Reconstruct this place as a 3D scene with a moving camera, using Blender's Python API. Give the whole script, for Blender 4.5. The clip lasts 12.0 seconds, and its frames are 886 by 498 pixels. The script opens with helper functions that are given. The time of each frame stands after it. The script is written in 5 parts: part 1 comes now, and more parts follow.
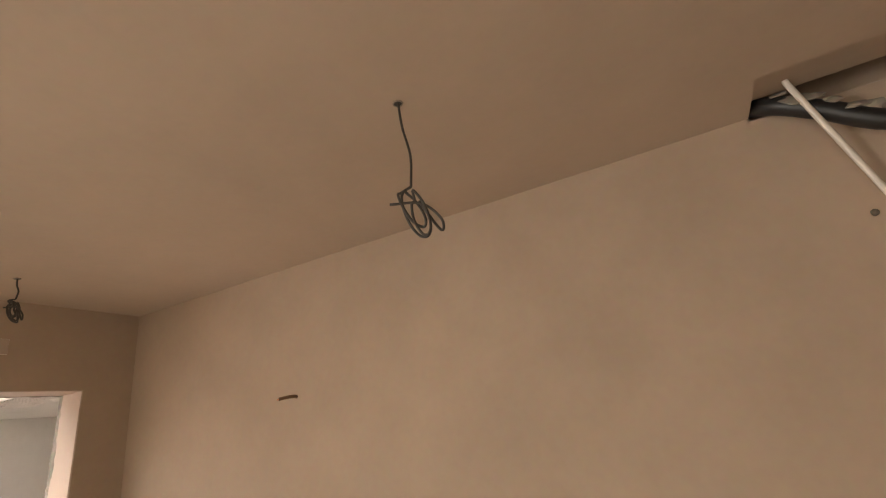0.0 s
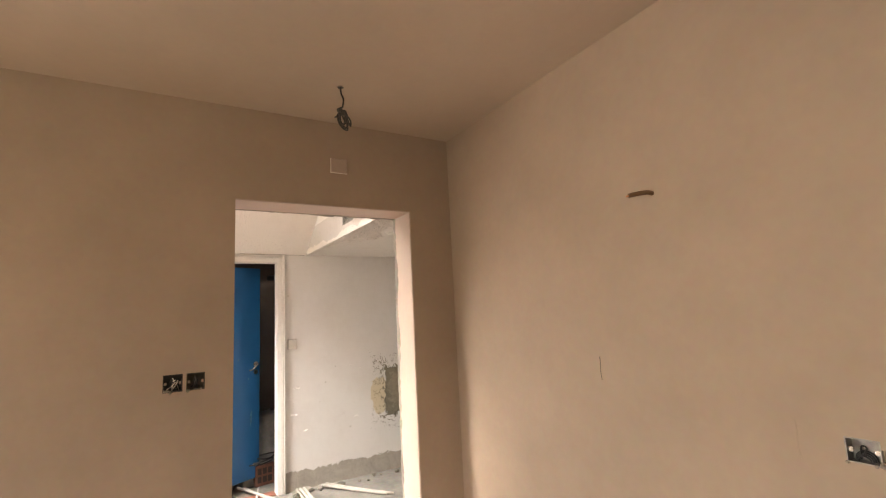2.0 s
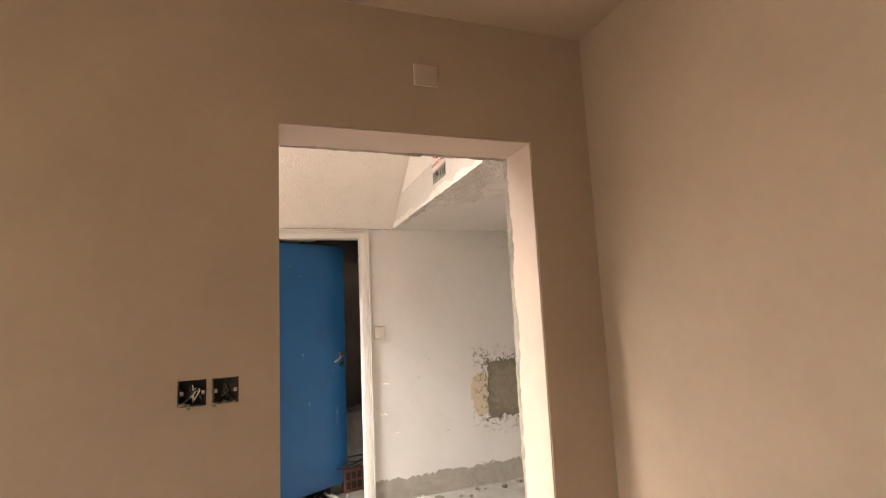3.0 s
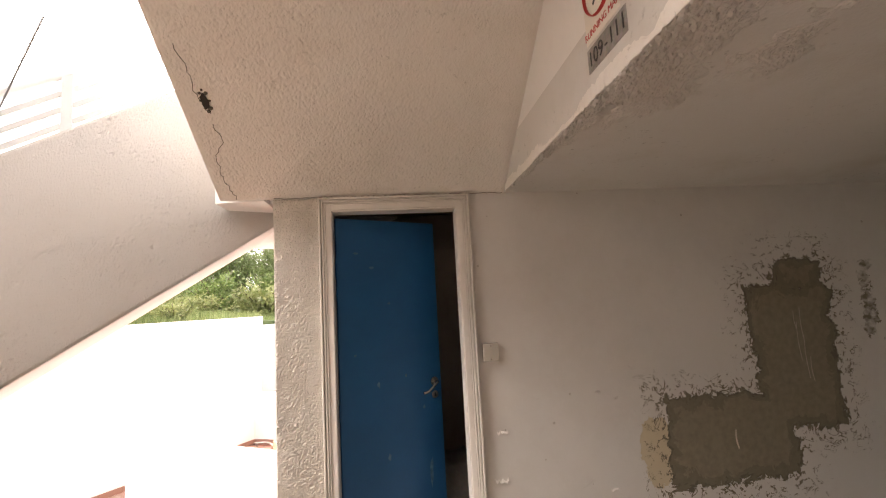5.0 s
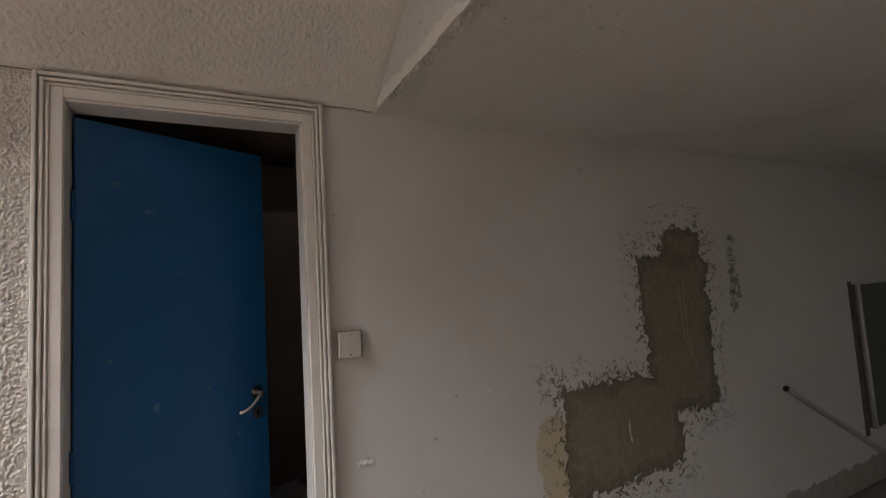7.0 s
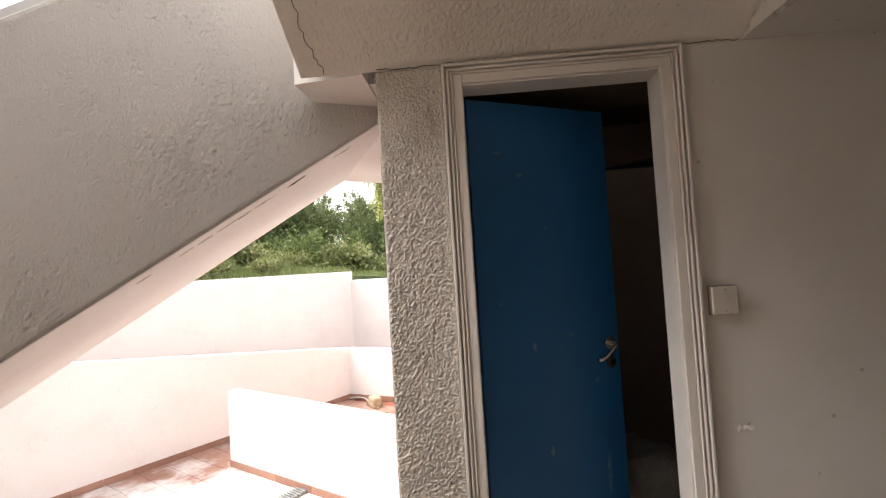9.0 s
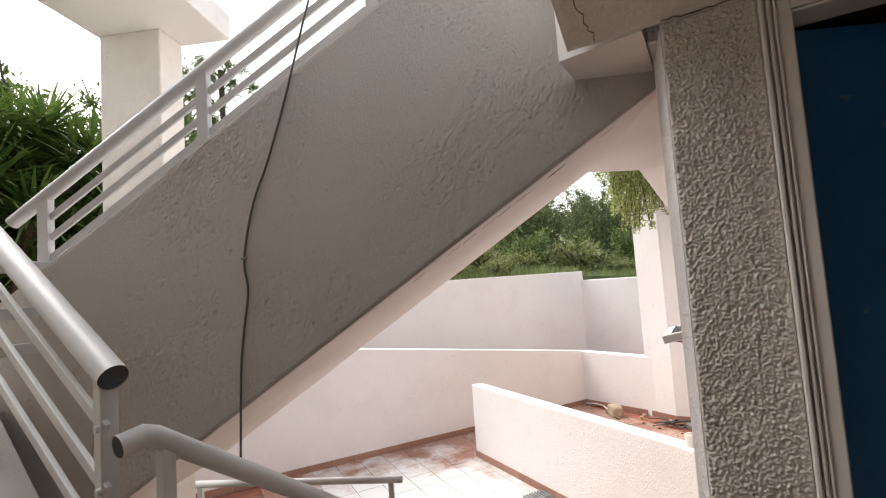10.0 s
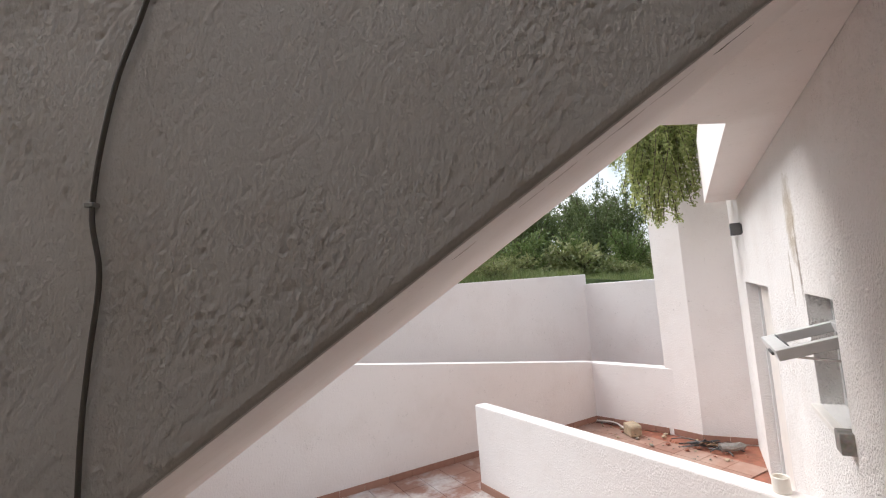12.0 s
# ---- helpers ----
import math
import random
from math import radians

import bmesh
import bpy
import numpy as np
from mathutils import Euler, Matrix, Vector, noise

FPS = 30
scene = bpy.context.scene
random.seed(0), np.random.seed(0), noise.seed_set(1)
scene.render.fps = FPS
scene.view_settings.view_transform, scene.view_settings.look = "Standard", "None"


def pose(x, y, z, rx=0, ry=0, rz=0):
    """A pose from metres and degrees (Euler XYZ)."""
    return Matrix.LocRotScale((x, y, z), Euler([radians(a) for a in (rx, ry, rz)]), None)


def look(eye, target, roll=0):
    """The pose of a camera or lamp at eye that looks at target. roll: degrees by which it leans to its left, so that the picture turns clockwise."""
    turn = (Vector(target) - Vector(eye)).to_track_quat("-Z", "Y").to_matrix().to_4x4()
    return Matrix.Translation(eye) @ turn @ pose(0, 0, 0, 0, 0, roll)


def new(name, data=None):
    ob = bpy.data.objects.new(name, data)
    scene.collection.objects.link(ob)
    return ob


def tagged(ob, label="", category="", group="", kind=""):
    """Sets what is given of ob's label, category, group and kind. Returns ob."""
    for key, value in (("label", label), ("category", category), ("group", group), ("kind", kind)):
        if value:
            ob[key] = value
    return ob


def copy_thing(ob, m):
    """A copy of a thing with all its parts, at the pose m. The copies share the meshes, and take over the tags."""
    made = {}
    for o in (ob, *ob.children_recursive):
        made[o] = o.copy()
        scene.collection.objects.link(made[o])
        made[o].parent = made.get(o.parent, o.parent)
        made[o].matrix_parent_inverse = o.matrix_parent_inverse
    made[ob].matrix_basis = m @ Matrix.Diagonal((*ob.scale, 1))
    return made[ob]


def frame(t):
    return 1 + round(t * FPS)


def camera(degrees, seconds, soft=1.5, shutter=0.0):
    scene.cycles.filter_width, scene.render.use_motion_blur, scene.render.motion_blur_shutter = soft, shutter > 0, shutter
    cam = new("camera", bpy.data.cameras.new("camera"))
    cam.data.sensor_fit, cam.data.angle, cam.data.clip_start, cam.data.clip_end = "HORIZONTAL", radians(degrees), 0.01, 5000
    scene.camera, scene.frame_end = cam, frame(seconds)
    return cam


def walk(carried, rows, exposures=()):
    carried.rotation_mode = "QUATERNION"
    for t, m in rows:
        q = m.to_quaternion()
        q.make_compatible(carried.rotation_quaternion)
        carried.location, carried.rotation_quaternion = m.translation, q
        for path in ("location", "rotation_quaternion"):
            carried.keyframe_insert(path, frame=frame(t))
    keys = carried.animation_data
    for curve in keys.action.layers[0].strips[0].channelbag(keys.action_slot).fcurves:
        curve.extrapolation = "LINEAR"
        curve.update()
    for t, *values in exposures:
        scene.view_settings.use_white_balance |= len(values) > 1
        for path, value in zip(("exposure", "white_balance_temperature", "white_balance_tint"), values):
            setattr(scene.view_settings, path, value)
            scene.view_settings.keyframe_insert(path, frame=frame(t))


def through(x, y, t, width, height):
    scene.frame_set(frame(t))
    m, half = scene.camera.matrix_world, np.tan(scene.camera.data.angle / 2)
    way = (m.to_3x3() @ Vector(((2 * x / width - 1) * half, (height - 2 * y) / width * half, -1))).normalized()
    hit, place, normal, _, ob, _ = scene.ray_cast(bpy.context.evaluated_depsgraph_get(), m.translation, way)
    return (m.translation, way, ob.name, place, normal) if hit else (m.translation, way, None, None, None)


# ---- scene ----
cam = camera(87.3, 12.0, soft=1.15)
METRES, EYE, TILT, LEAN, TURN = 5.7, 1.48, 0.0, 0.0, 24.0
# the first three seconds: eye, point looked at, lean
EARLY = [
    (0.0, (-0.019, 0.069, 1.693), (-0.833, 1.767, 2.368), -7.2),
    (0.5, (-0.025, 0.156, 1.66), (-0.992, 1.811, 2.232), -6.55),
    (1.0, (-0.2, 0.207, 1.59), (-1.449, 1.7015, 2.041), -4.9),
    (1.5, (-0.461, 0.194, 1.521), (-1.983, 1.445, 1.865), -3.2),
    (2.0, (-0.729, 0.367, 1.493), (-2.435, 1.375, 1.764), -2.8),
    (2.2, (-0.8664, 0.4307, 1.4836), (-2.6184, 1.3615, 1.765), -1.6),
    (2.5, (-1.106, 0.494, 1.472), (-2.921, 1.299, 1.709), -2.3),
    (2.8, (-1.3645, 0.5636, 1.468), (-3.2287, 1.2482, 1.7223), -2.6),
    (3.0, (-1.532, 0.622, 1.468), (-3.405, 1.281, 1.705), -2.7),
    (3.2, (-1.686, 0.688, 1.490), (-3.567, 1.327, 1.722), -2.7),
    (4.8, (-2.745, 0.905, 1.534), (-4.720, 1.140, 1.768), -3.2),
]
ROWS = [
    (5.0, -0.4015, 0.3487, 0.0096, 59.93, 6.63, 3.16),
    (5.5, -0.4513, 0.3663, 0.0036, 59.39, 6.93, 3.38),
    (6.0, -0.4917, 0.3967, -0.0016, 52.96, 6.38, 3.83),
    (6.5, -0.5158, 0.4156, -0.0037, 42.97, 5.23, 3.85),
    (8.5, -0.5484, 0.3856, -0.0084, 53.8, 1.89, 2.3),
    (9.0, -0.5651, 0.3621, -0.0091, 69.54, 2.2, 3.54),
    (9.5, -0.5788, 0.345, -0.0103, 84.63, 2.6, 3.94),
    (10.0, -0.6021, 0.3363, -0.0094, 96.4, 4.07, 4.01),
    (10.5, -0.6277, 0.3096, -0.0156, 98.16, 4.41, 4.02),
    (11.0, -0.6622, 0.2898, -0.0208, 97.31, 4.67, 4.11),
    (11.5, -0.7231, 0.293, -0.0138, 95.78, 4.81, 4.14),
    (12.0, -0.7624, 0.2866, -0.0184, 94.31, 4.96, 4.52),
]
EXPOSURES = [(0.0, 3.6, 6650, 9), (1.0, 3.7, 6650, 9), (2.0, 3.7, 6700, 9), (3.2, 3.62, 6800, 10), (4.8, 2.78, 7000, 13), (5.5, 2.03, 7000, 15), (6.0, 1.74, 6700, 12),
             (6.7, 1.76, 6050, 9), (8.3, 2.45, 6350, 9), (9.0, 1.78, 6600, 10), (9.5, 1.35, 6500, 9), (10.5, 0.74, 6300, 8), (12.0, 0.66, 6100, 8)]
TURNS = [
    (6.7, (-3.695, 0.957, 1.453), (-5.468, 1.869, 1.613), -3.4),
    (8.3, (-3.752, 0.792, 1.440), (-5.654, 1.410, 1.493), -2.3),
]
walk(cam, sorted([(t, look(eye, target, lean)) for t, eye, target, lean in EARLY + TURNS]
     + [(t, pose(0, 0, EYE, TILT, LEAN, TURN) @ pose(METRES * x, METRES * y, METRES * z, 90 + pitch, roll, yaw)) for t, x, y, z, yaw, pitch, roll in ROWS], key=lambda row: row[0]), EXPOSURES)

# ---- world, sun, large lights ----
world = bpy.data.worlds.new("sky")
scene.world = world
world.use_nodes = True
wn, wl = world.node_tree.nodes, world.node_tree.links
wn.clear()
w_out = wn.new("ShaderNodeOutputWorld")
w_bg = wn.new("ShaderNodeBackground")
w_sky = wn.new("ShaderNodeTexSky")
w_sky.sky_type = "NISHITA"
w_sky.sun_disc = False
w_sky.sun_elevation = radians(46)
w_sky.sun_rotation = radians(200)
w_sky.air_density = 1.0
w_sky.dust_density = 4.0
w_sky.ozone_density = 1.0
# broken cloud cover over the sky
w_geo = wn.new("ShaderNodeTexCoord")
w_cloud = wn.new("ShaderNodeTexNoise")
w_cloud.inputs["Scale"].default_value = 2.2
w_cloud.inputs["Detail"].default_value = 8
w_cloud.inputs["Roughness"].default_value = 0.6
w_ramp = wn.new("ShaderNodeValToRGB")
w_ramp.color_ramp.elements[0].position, w_ramp.color_ramp.elements[1].position = 0.40, 0.66
w_mix = wn.new("ShaderNodeMix")
w_mix.data_type = "RGBA"
w_mix.inputs[7].default_value = (8.7, 8.5, 8.4, 1)
wl.new(w_geo.outputs["Generated"], w_cloud.inputs["Vector"])
wl.new(w_cloud.outputs["Fac"], w_ramp.inputs["Fac"])
wl.new(w_ramp.outputs["Color"], w_mix.inputs[0])
wl.new(w_sky.outputs["Color"], w_mix.inputs[6])
wl.new(w_mix.outputs[2], w_bg.inputs["Color"])
wl.new(w_bg.outputs["Background"], w_out.inputs["Surface"])
w_bg.inputs["Strength"].default_value = 0.12

sun = new("sun", bpy.data.lights.new("sun", "SUN"))
sun.data.energy, sun.data.angle, sun.data.color = 2.1, radians(45), (1.0, 0.975, 0.94)
sun.matrix_world = look((-7.8, -9, 10), (-8.5, -1, 0))

# area lamps added in two unseen window openings, tuned to light the room
for wx, wy, wz, rx, rz, sx, sz, watt in ((-3.2, -2.2, 1.45, 90, -90, 1.4, 1.2, 8.0), (-0.9, -3.36, 1.45, 90, 0, 1.8, 1.2, 1.9)):
    a = bpy.data.lights.new("window_daylight", "AREA")
    a.shape, a.size, a.size_y, a.energy, a.color = "RECTANGLE", sx, sz, watt, (1.0, 0.95, 0.9)
    new("window_daylight", a).matrix_world = pose(wx, wy, wz, rx, 0, rz)


# ---- materials ----
def nodes_of(name):
    m = bpy.data.materials.new(name)
    m.use_nodes = True
    return m, m.node_tree.nodes, m.node_tree.links, m.node_tree.nodes["Principled BSDF"]


def tex(n, l, kind, scale, coord="Object", **ins):
    c = n.new("ShaderNodeTexCoord")
    t = n.new(kind)
    l.new(c.outputs[coord], t.inputs["Vector"])
    t.inputs["Scale"].default_value = scale
    for k, v in ins.items():
        t.inputs[k].default_value = v
    return t


def ramp(n, l, src, p0, p1, c0=(0, 0, 0, 1), c1=(1, 1, 1, 1)):
    r = n.new("ShaderNodeValToRGB")
    r.color_ramp.elements[0].position, r.color_ramp.elements[1].position = p0, p1
    r.color_ramp.elements[0].color, r.color_ramp.elements[1].color = c0, c1
    l.new(src, r.inputs["Fac"])
    return r.outputs["Color"]


def mix(n, l, fac, a, b, mode="MIX"):
    x = n.new("ShaderNodeMix")
    x.data_type, x.blend_type = "RGBA", mode
    for sock, v in ((x.inputs[0], fac), (x.inputs[6], a), (x.inputs[7], b)):
        if isinstance(v, (int, float)):
            sock.default_value = v
        elif isinstance(v, tuple):
            sock.default_value = (*v, 1) if len(v) == 3 else v
        else:
            l.new(v, sock)
    return x.outputs[2]


def calc(n, l, op, a, b=None, c=None):
    x = n.new("ShaderNodeMath")
    x.operation = op
    for i, v in enumerate((a, b, c)):
        if v is None:
            continue
        if isinstance(v, (int, float)):
            x.inputs[i].default_value = v
        else:
            l.new(v, x.inputs[i])
    return x.outputs[0]


def bump(n, l, bsdf, height, strength, distance):
    b = n.new("ShaderNodeBump")
    b.inputs["Strength"].default_value, b.inputs["Distance"].default_value = strength, distance
    l.new(height, b.inputs["Height"])
    l.new(b.outputs["Normal"], bsdf.inputs["Normal"])
    return b


def plain(name, color, rough=0.5, metal=0.0, vary=0.12, scale=6.0, relief=0.0, fine=60.0):
    """A surface of one colour with soft stains, fine grain and a little relief."""
    m, n, l, s = nodes_of(name)
    big = tex(n, l, "ShaderNodeTexNoise", scale, Detail=5.0, Roughness=0.6)
    small = tex(n, l, "ShaderNodeTexNoise", fine, Detail=4.0)
    dark = tuple(c * (1 - vary * 1.6) for c in color)
    c1 = mix(n, l, ramp(n, l, big.outputs["Fac"], 0.35, 0.7), dark, tuple(color))
    c2 = mix(n, l, vary, c1, small.outputs["Color"], "SOFT_LIGHT")
    l.new(c2, s.inputs["Base Color"])
    s.inputs["Roughness"].default_value, s.inputs["Metallic"].default_value = rough, metal
    if relief:
        bump(n, l, s, small.outputs["Fac"], 0.6, relief)
    return m


def render_coat(name, color, grain, depth, stain=(0.45, 0.38, 0.3), amount=0.25, ridge=0.5, even=0.5):
    """Painted rough-cast render: raised grain, with dirt lying in soft patches."""
    m, n, l, s = nodes_of(name)
    co = n.new("ShaderNodeTexCoord")
    mp = n.new("ShaderNodeMapping")
    mp.inputs["Scale"].default_value = (1.25, 1.25, 0.8)
    l.new(co.outputs["Object"], mp.inputs["Vector"])
    w = n.new("ShaderNodeTexNoise")
    w.inputs["Scale"].default_value, w.inputs["Detail"].default_value, w.inputs["Roughness"].default_value = grain * 0.8, 4.0, 0.6
    l.new(mp.outputs["Vector"], w.inputs["Vector"])
    v = n.new("ShaderNodeTexVoronoi")
    v.inputs["Scale"].default_value = grain * 1.5
    l.new(mp.outputs["Vector"], v.inputs["Vector"])
    gate = tex(n, l, "ShaderNodeTexNoise", grain * 0.28, Detail=4.0, Roughness=0.65)
    blob = calc(n, l, "MULTIPLY", ramp(n, l, v.outputs["Distance"], 0.05, 0.75, (1, 1, 1, 1), (0, 0, 0, 1)), ramp(n, l, gate.outputs["Fac"], 0.34, 0.66))
    h = mix(n, l, ridge, w.outputs["Fac"], blob)
    f = tex(n, l, "ShaderNodeTexNoise", grain * 6, Detail=3.0)
    h2 = mix(n, l, 0.12, h, f.outputs["Fac"])
    worn = tex(n, l, "ShaderNodeTexNoise", 2.3, Detail=5.0, Roughness=0.6)
    h2 = mix(n, l, calc(n, l, "ADD", calc(n, l, "MULTIPLY", ramp(n, l, worn.outputs["Fac"], 0.38, 0.62), even), 1.0 - even), (0.45, 0.45, 0.45), h2)
    big = tex(n, l, "ShaderNodeTexNoise", 1.7, Detail=6.0, Roughness=0.65)
    patch = calc(n, l, "MULTIPLY", ramp(n, l, big.outputs["Fac"], 0.48, 0.75), amount)
    c = mix(n, l, patch, tuple(color), tuple(stain))
    pit = tex(n, l, "ShaderNodeTexNoise", grain * 0.55, Detail=4.0, Roughness=0.7)
    spots = tex(n, l, "ShaderNodeTexNoise", 3.1, Detail=5.0)
    pits = calc(n, l, "MULTIPLY", ramp(n, l, pit.outputs["Fac"], 0.6, 0.72), ramp(n, l, spots.outputs["Fac"], 0.42, 0.62))
    c = mix(n, l, calc(n, l, "MULTIPLY", pits, amount * 1.6), c, tuple(v * 0.45 for v in stain))
    l.new(c, s.inputs["Base Color"])
    s.inputs["Roughness"].default_value = 0.8
    bump(n, l, s, h2, 0.9, depth)
    return m


M = {}
M["room_plaster"] = plain("room_plaster", (0.465, 0.36, 0.27), 0.75, 0, 0.10, 1.3, 0.001, 35)
M["room_ceiling"] = plain("room_ceiling", (0.495, 0.395, 0.305), 0.8, 0, 0.08, 1.1, 0.001, 35)
M["reveal_plaster"] = plain("reveal_plaster", (0.51, 0.405, 0.335), 0.75, 0, 0.08, 2.0, 0.001, 40)
M["rough_white"] = render_coat("rough_white", (0.80, 0.75, 0.70), 75, 0.008, ridge=0.3, even=0.5)
# white render darkened: the parapet's shade is put into its base colour
M["stair_white_shaded"] = render_coat("stair_white_shaded", (0.53, 0.50, 0.47), 105, 0.007, amount=0.25, ridge=0.3, even=0.5)
M["smooth_white"] = render_coat("smooth_white", (0.80, 0.765, 0.735), 55, 0.003, amount=0.18)
# smooth_white darkened for the flat soffit: its weaker light is in the colour
M["porch_ceiling_shaded"] = render_coat("porch_ceiling_shaded", (0.64, 0.605, 0.57), 55, 0.003, amount=0.4)
M["side_white"] = render_coat("side_white", (0.80, 0.765, 0.74), 60, 0.028, stain=(0.58, 0.49, 0.43), amount=0.25)
M["court_white"] = render_coat("court_white", (0.82, 0.765, 0.735), 42, 0.010, stain=(0.58, 0.49, 0.43), amount=0.2)


def patched_wall():
    """Old white paint with two cement patches, a bare tan spot and a crumbling foot."""
    m, n, l, s = nodes_of("patched_wall")
    c = n.new("ShaderNodeTexCoord")
    xyz = n.new("ShaderNodeSeparateXYZ")
    l.new(c.outputs["Object"], xyz.inputs["Vector"])
    y, z = xyz.outputs["Y"], xyz.outputs["Z"]

    def block(cy, cz, hy, hz):
        a = calc(n, l, "SUBTRACT", calc(n, l, "ABSOLUTE", calc(n, l, "SUBTRACT", y, cy)), hy)
        b = calc(n, l, "SUBTRACT", calc(n, l, "ABSOLUTE", calc(n, l, "SUBTRACT", z, cz)), hz)
        return calc(n, l, "SMOOTH_MAX", a, b, 0.07)
    coarse = tex(n, l, "ShaderNodeTexNoise", 7, Detail=6.0, Roughness=0.7, Distortion=0.8)
    streak = n.new("ShaderNodeTexNoise")
    mp = n.new("ShaderNodeMapping")
    mp.inputs["Scale"].default_value = (1, 20, 30)
    mp.inputs["Rotation"].default_value = (0.5, 0, 0)
    l.new(c.outputs["Object"], mp.inputs["Vector"])
    l.new(mp.outputs["Vector"], streak.inputs["Vector"])
    streak.inputs["Scale"].default_value, streak.inputs["Detail"].default_value = 1.0, 5.0
    wob = calc(n, l, "MULTIPLY", calc(n, l, "SUBTRACT", coarse.outputs["Fac"], 0.5), 0.22)
    core = calc(n, l, "MINIMUM", block(3.14, 1.13, 0.25, 0.40), block(2.71, 0.72, 0.38, 0.225))
    core = calc(n, l, "MINIMUM", core, block(3.21, 1.58, 0.13, 0.10))
    core = calc(n, l, "MINIMUM", core, block(3.18, 0.82, 0.20, 0.09))
    edge = calc(n, l, "SUBTRACT", calc(n, l, "ADD", core, wob), 0.01)
    inside = calc(n, l, "LESS_THAN", edge, 0.0)
    # short curved trowel strokes thrown round the patches
    near = calc(n, l, "MULTIPLY", calc(n, l, "SUBTRACT", 0.19, edge), 1.0 / 0.19)
    near = calc(n, l, "MINIMUM", calc(n, l, "MAXIMUM", near, 0.0), 1.0)
    curl = tex(n, l, "ShaderNodeTexNoise", 11, Detail=5.0, Roughness=0.62, Distortion=1.6)
    stroke = calc(n, l, "ABSOLUTE", calc(n, l, "SUBTRACT", curl.outputs["Fac"], 0.5))
    fleck = calc(n, l, "LESS_THAN", stroke, calc(n, l, "MULTIPLY", calc(n, l, "POWER", near, 1.6), 0.042))
    fleck = calc(n, l, "MULTIPLY", fleck, calc(n, l, "GREATER_THAN", calc(n, l, "ADD", streak.outputs["Fac"], calc(n, l, "MULTIPLY", near, 0.10)), 0.56))
    smear = calc(n, l, "ADD", block(3.65, 1.44, 0.045, 0.24), calc(n, l, "MULTIPLY", wob, 1.3))
    smear = calc(n, l, "MULTIPLY", calc(n, l, "LESS_THAN", smear, 0.0), ramp(n, l, streak.outputs["Fac"], 0.35, 0.6))
    cement = calc(n, l, "MAXIMUM", calc(n, l, "MAXIMUM", inside, fleck), smear)
    foot = calc(n, l, "ADD", calc(n, l, "SUBTRACT", z, 0.105), calc(n, l, "MULTIPLY", wob, 0.8))
    foot = calc(n, l, "LESS_THAN", foot, 0.0)
    ty = calc(n, l, "POWER", calc(n, l, "MULTIPLY", calc(n, l, "SUBTRACT", y, 2.27), 9.0), 2.0)
    tz = calc(n, l, "POWER", calc(n, l, "MULTIPLY", calc(n, l, "SUBTRACT", z, 0.69), 5.6), 2.0)
    tan = calc(n, l, "LESS_THAN", calc(n, l, "ADD", calc(n, l, "ADD", ty, tz), calc(n, l, "MULTIPLY", wob, 11.0)), 1.0)
    big = tex(n, l, "ShaderNodeTexNoise", 1.8, Detail=7.0, Roughness=0.7)
    dots = tex(n, l, "ShaderNodeTexVoronoi", 6.0)
    dot = calc(n, l, "LESS_THAN", dots.outputs["Distance"], 0.045)
    paint = mix(n, l, calc(n, l, "MULTIPLY", ramp(n, l, big.outputs["Fac"], 0.45, 0.8), 0.3), (0.69, 0.66, 0.635), (0.44, 0.38, 0.33))
    paint = mix(n, l, calc(n, l, "MULTIPLY", dot, 0.5), paint, (0.3, 0.25, 0.2))
    smudge = tex(n, l, "ShaderNodeTexNoise", 4.5, Detail=8.0, Roughness=0.75, Distortion=1.2)
    paint = mix(n, l, calc(n, l, "MULTIPLY", ramp(n, l, smudge.outputs["Fac"], 0.62, 0.74), 0.3), paint, (0.42, 0.37, 0.33))
    fine = tex(n, l, "ShaderNodeTexNoise", 30, Detail=5.0)
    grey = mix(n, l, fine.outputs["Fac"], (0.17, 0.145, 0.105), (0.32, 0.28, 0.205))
    # darker border inside the patches: shadow of their ridge put into the colour
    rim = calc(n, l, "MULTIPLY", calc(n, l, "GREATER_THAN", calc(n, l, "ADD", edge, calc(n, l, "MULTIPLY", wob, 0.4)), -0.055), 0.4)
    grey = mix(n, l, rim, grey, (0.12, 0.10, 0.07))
    rubble = mix(n, l, coarse.outputs["Fac"], (0.22, 0.2, 0.17), (0.5, 0.45, 0.39))
    col = mix(n, l, tan, paint, (0.60, 0.51, 0.365))
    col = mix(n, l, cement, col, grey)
    # broken dark outline painting the shadow along the patches' raised edge
    ledge = calc(n, l, "LESS_THAN", calc(n, l, "ABSOLUTE", calc(n, l, "ADD", edge, 0.008)), 0.009)
    ledge = calc(n, l, "MULTIPLY", ledge, ramp(n, l, fine.outputs["Fac"], 0.42, 0.55))
    col = mix(n, l, calc(n, l, "MULTIPLY", ledge, 0.7), col, (0.10, 0.085, 0.065))
    scr = n.new("ShaderNodeTexNoise")
    ms = n.new("ShaderNodeMapping")
    ms.inputs["Scale"].default_value = (1, 90, 5)
    l.new(c.outputs["Object"], ms.inputs["Vector"])
    l.new(ms.outputs["Vector"], scr.inputs["Vector"])
    scr.inputs["Scale"].default_value, scr.inputs["Detail"].default_value = 1.0, 3.0
    col = mix(n, l, calc(n, l, "MULTIPLY", calc(n, l, "MULTIPLY", calc(n, l, "GREATER_THAN", scr.outputs["Fac"], 0.78), inside), 0.7), col, (0.62, 0.58, 0.52))
    col = mix(n, l, foot, col, rubble)
    l.new(col, s.inputs["Base Color"])
    s.inputs["Roughness"].default_value = 0.75
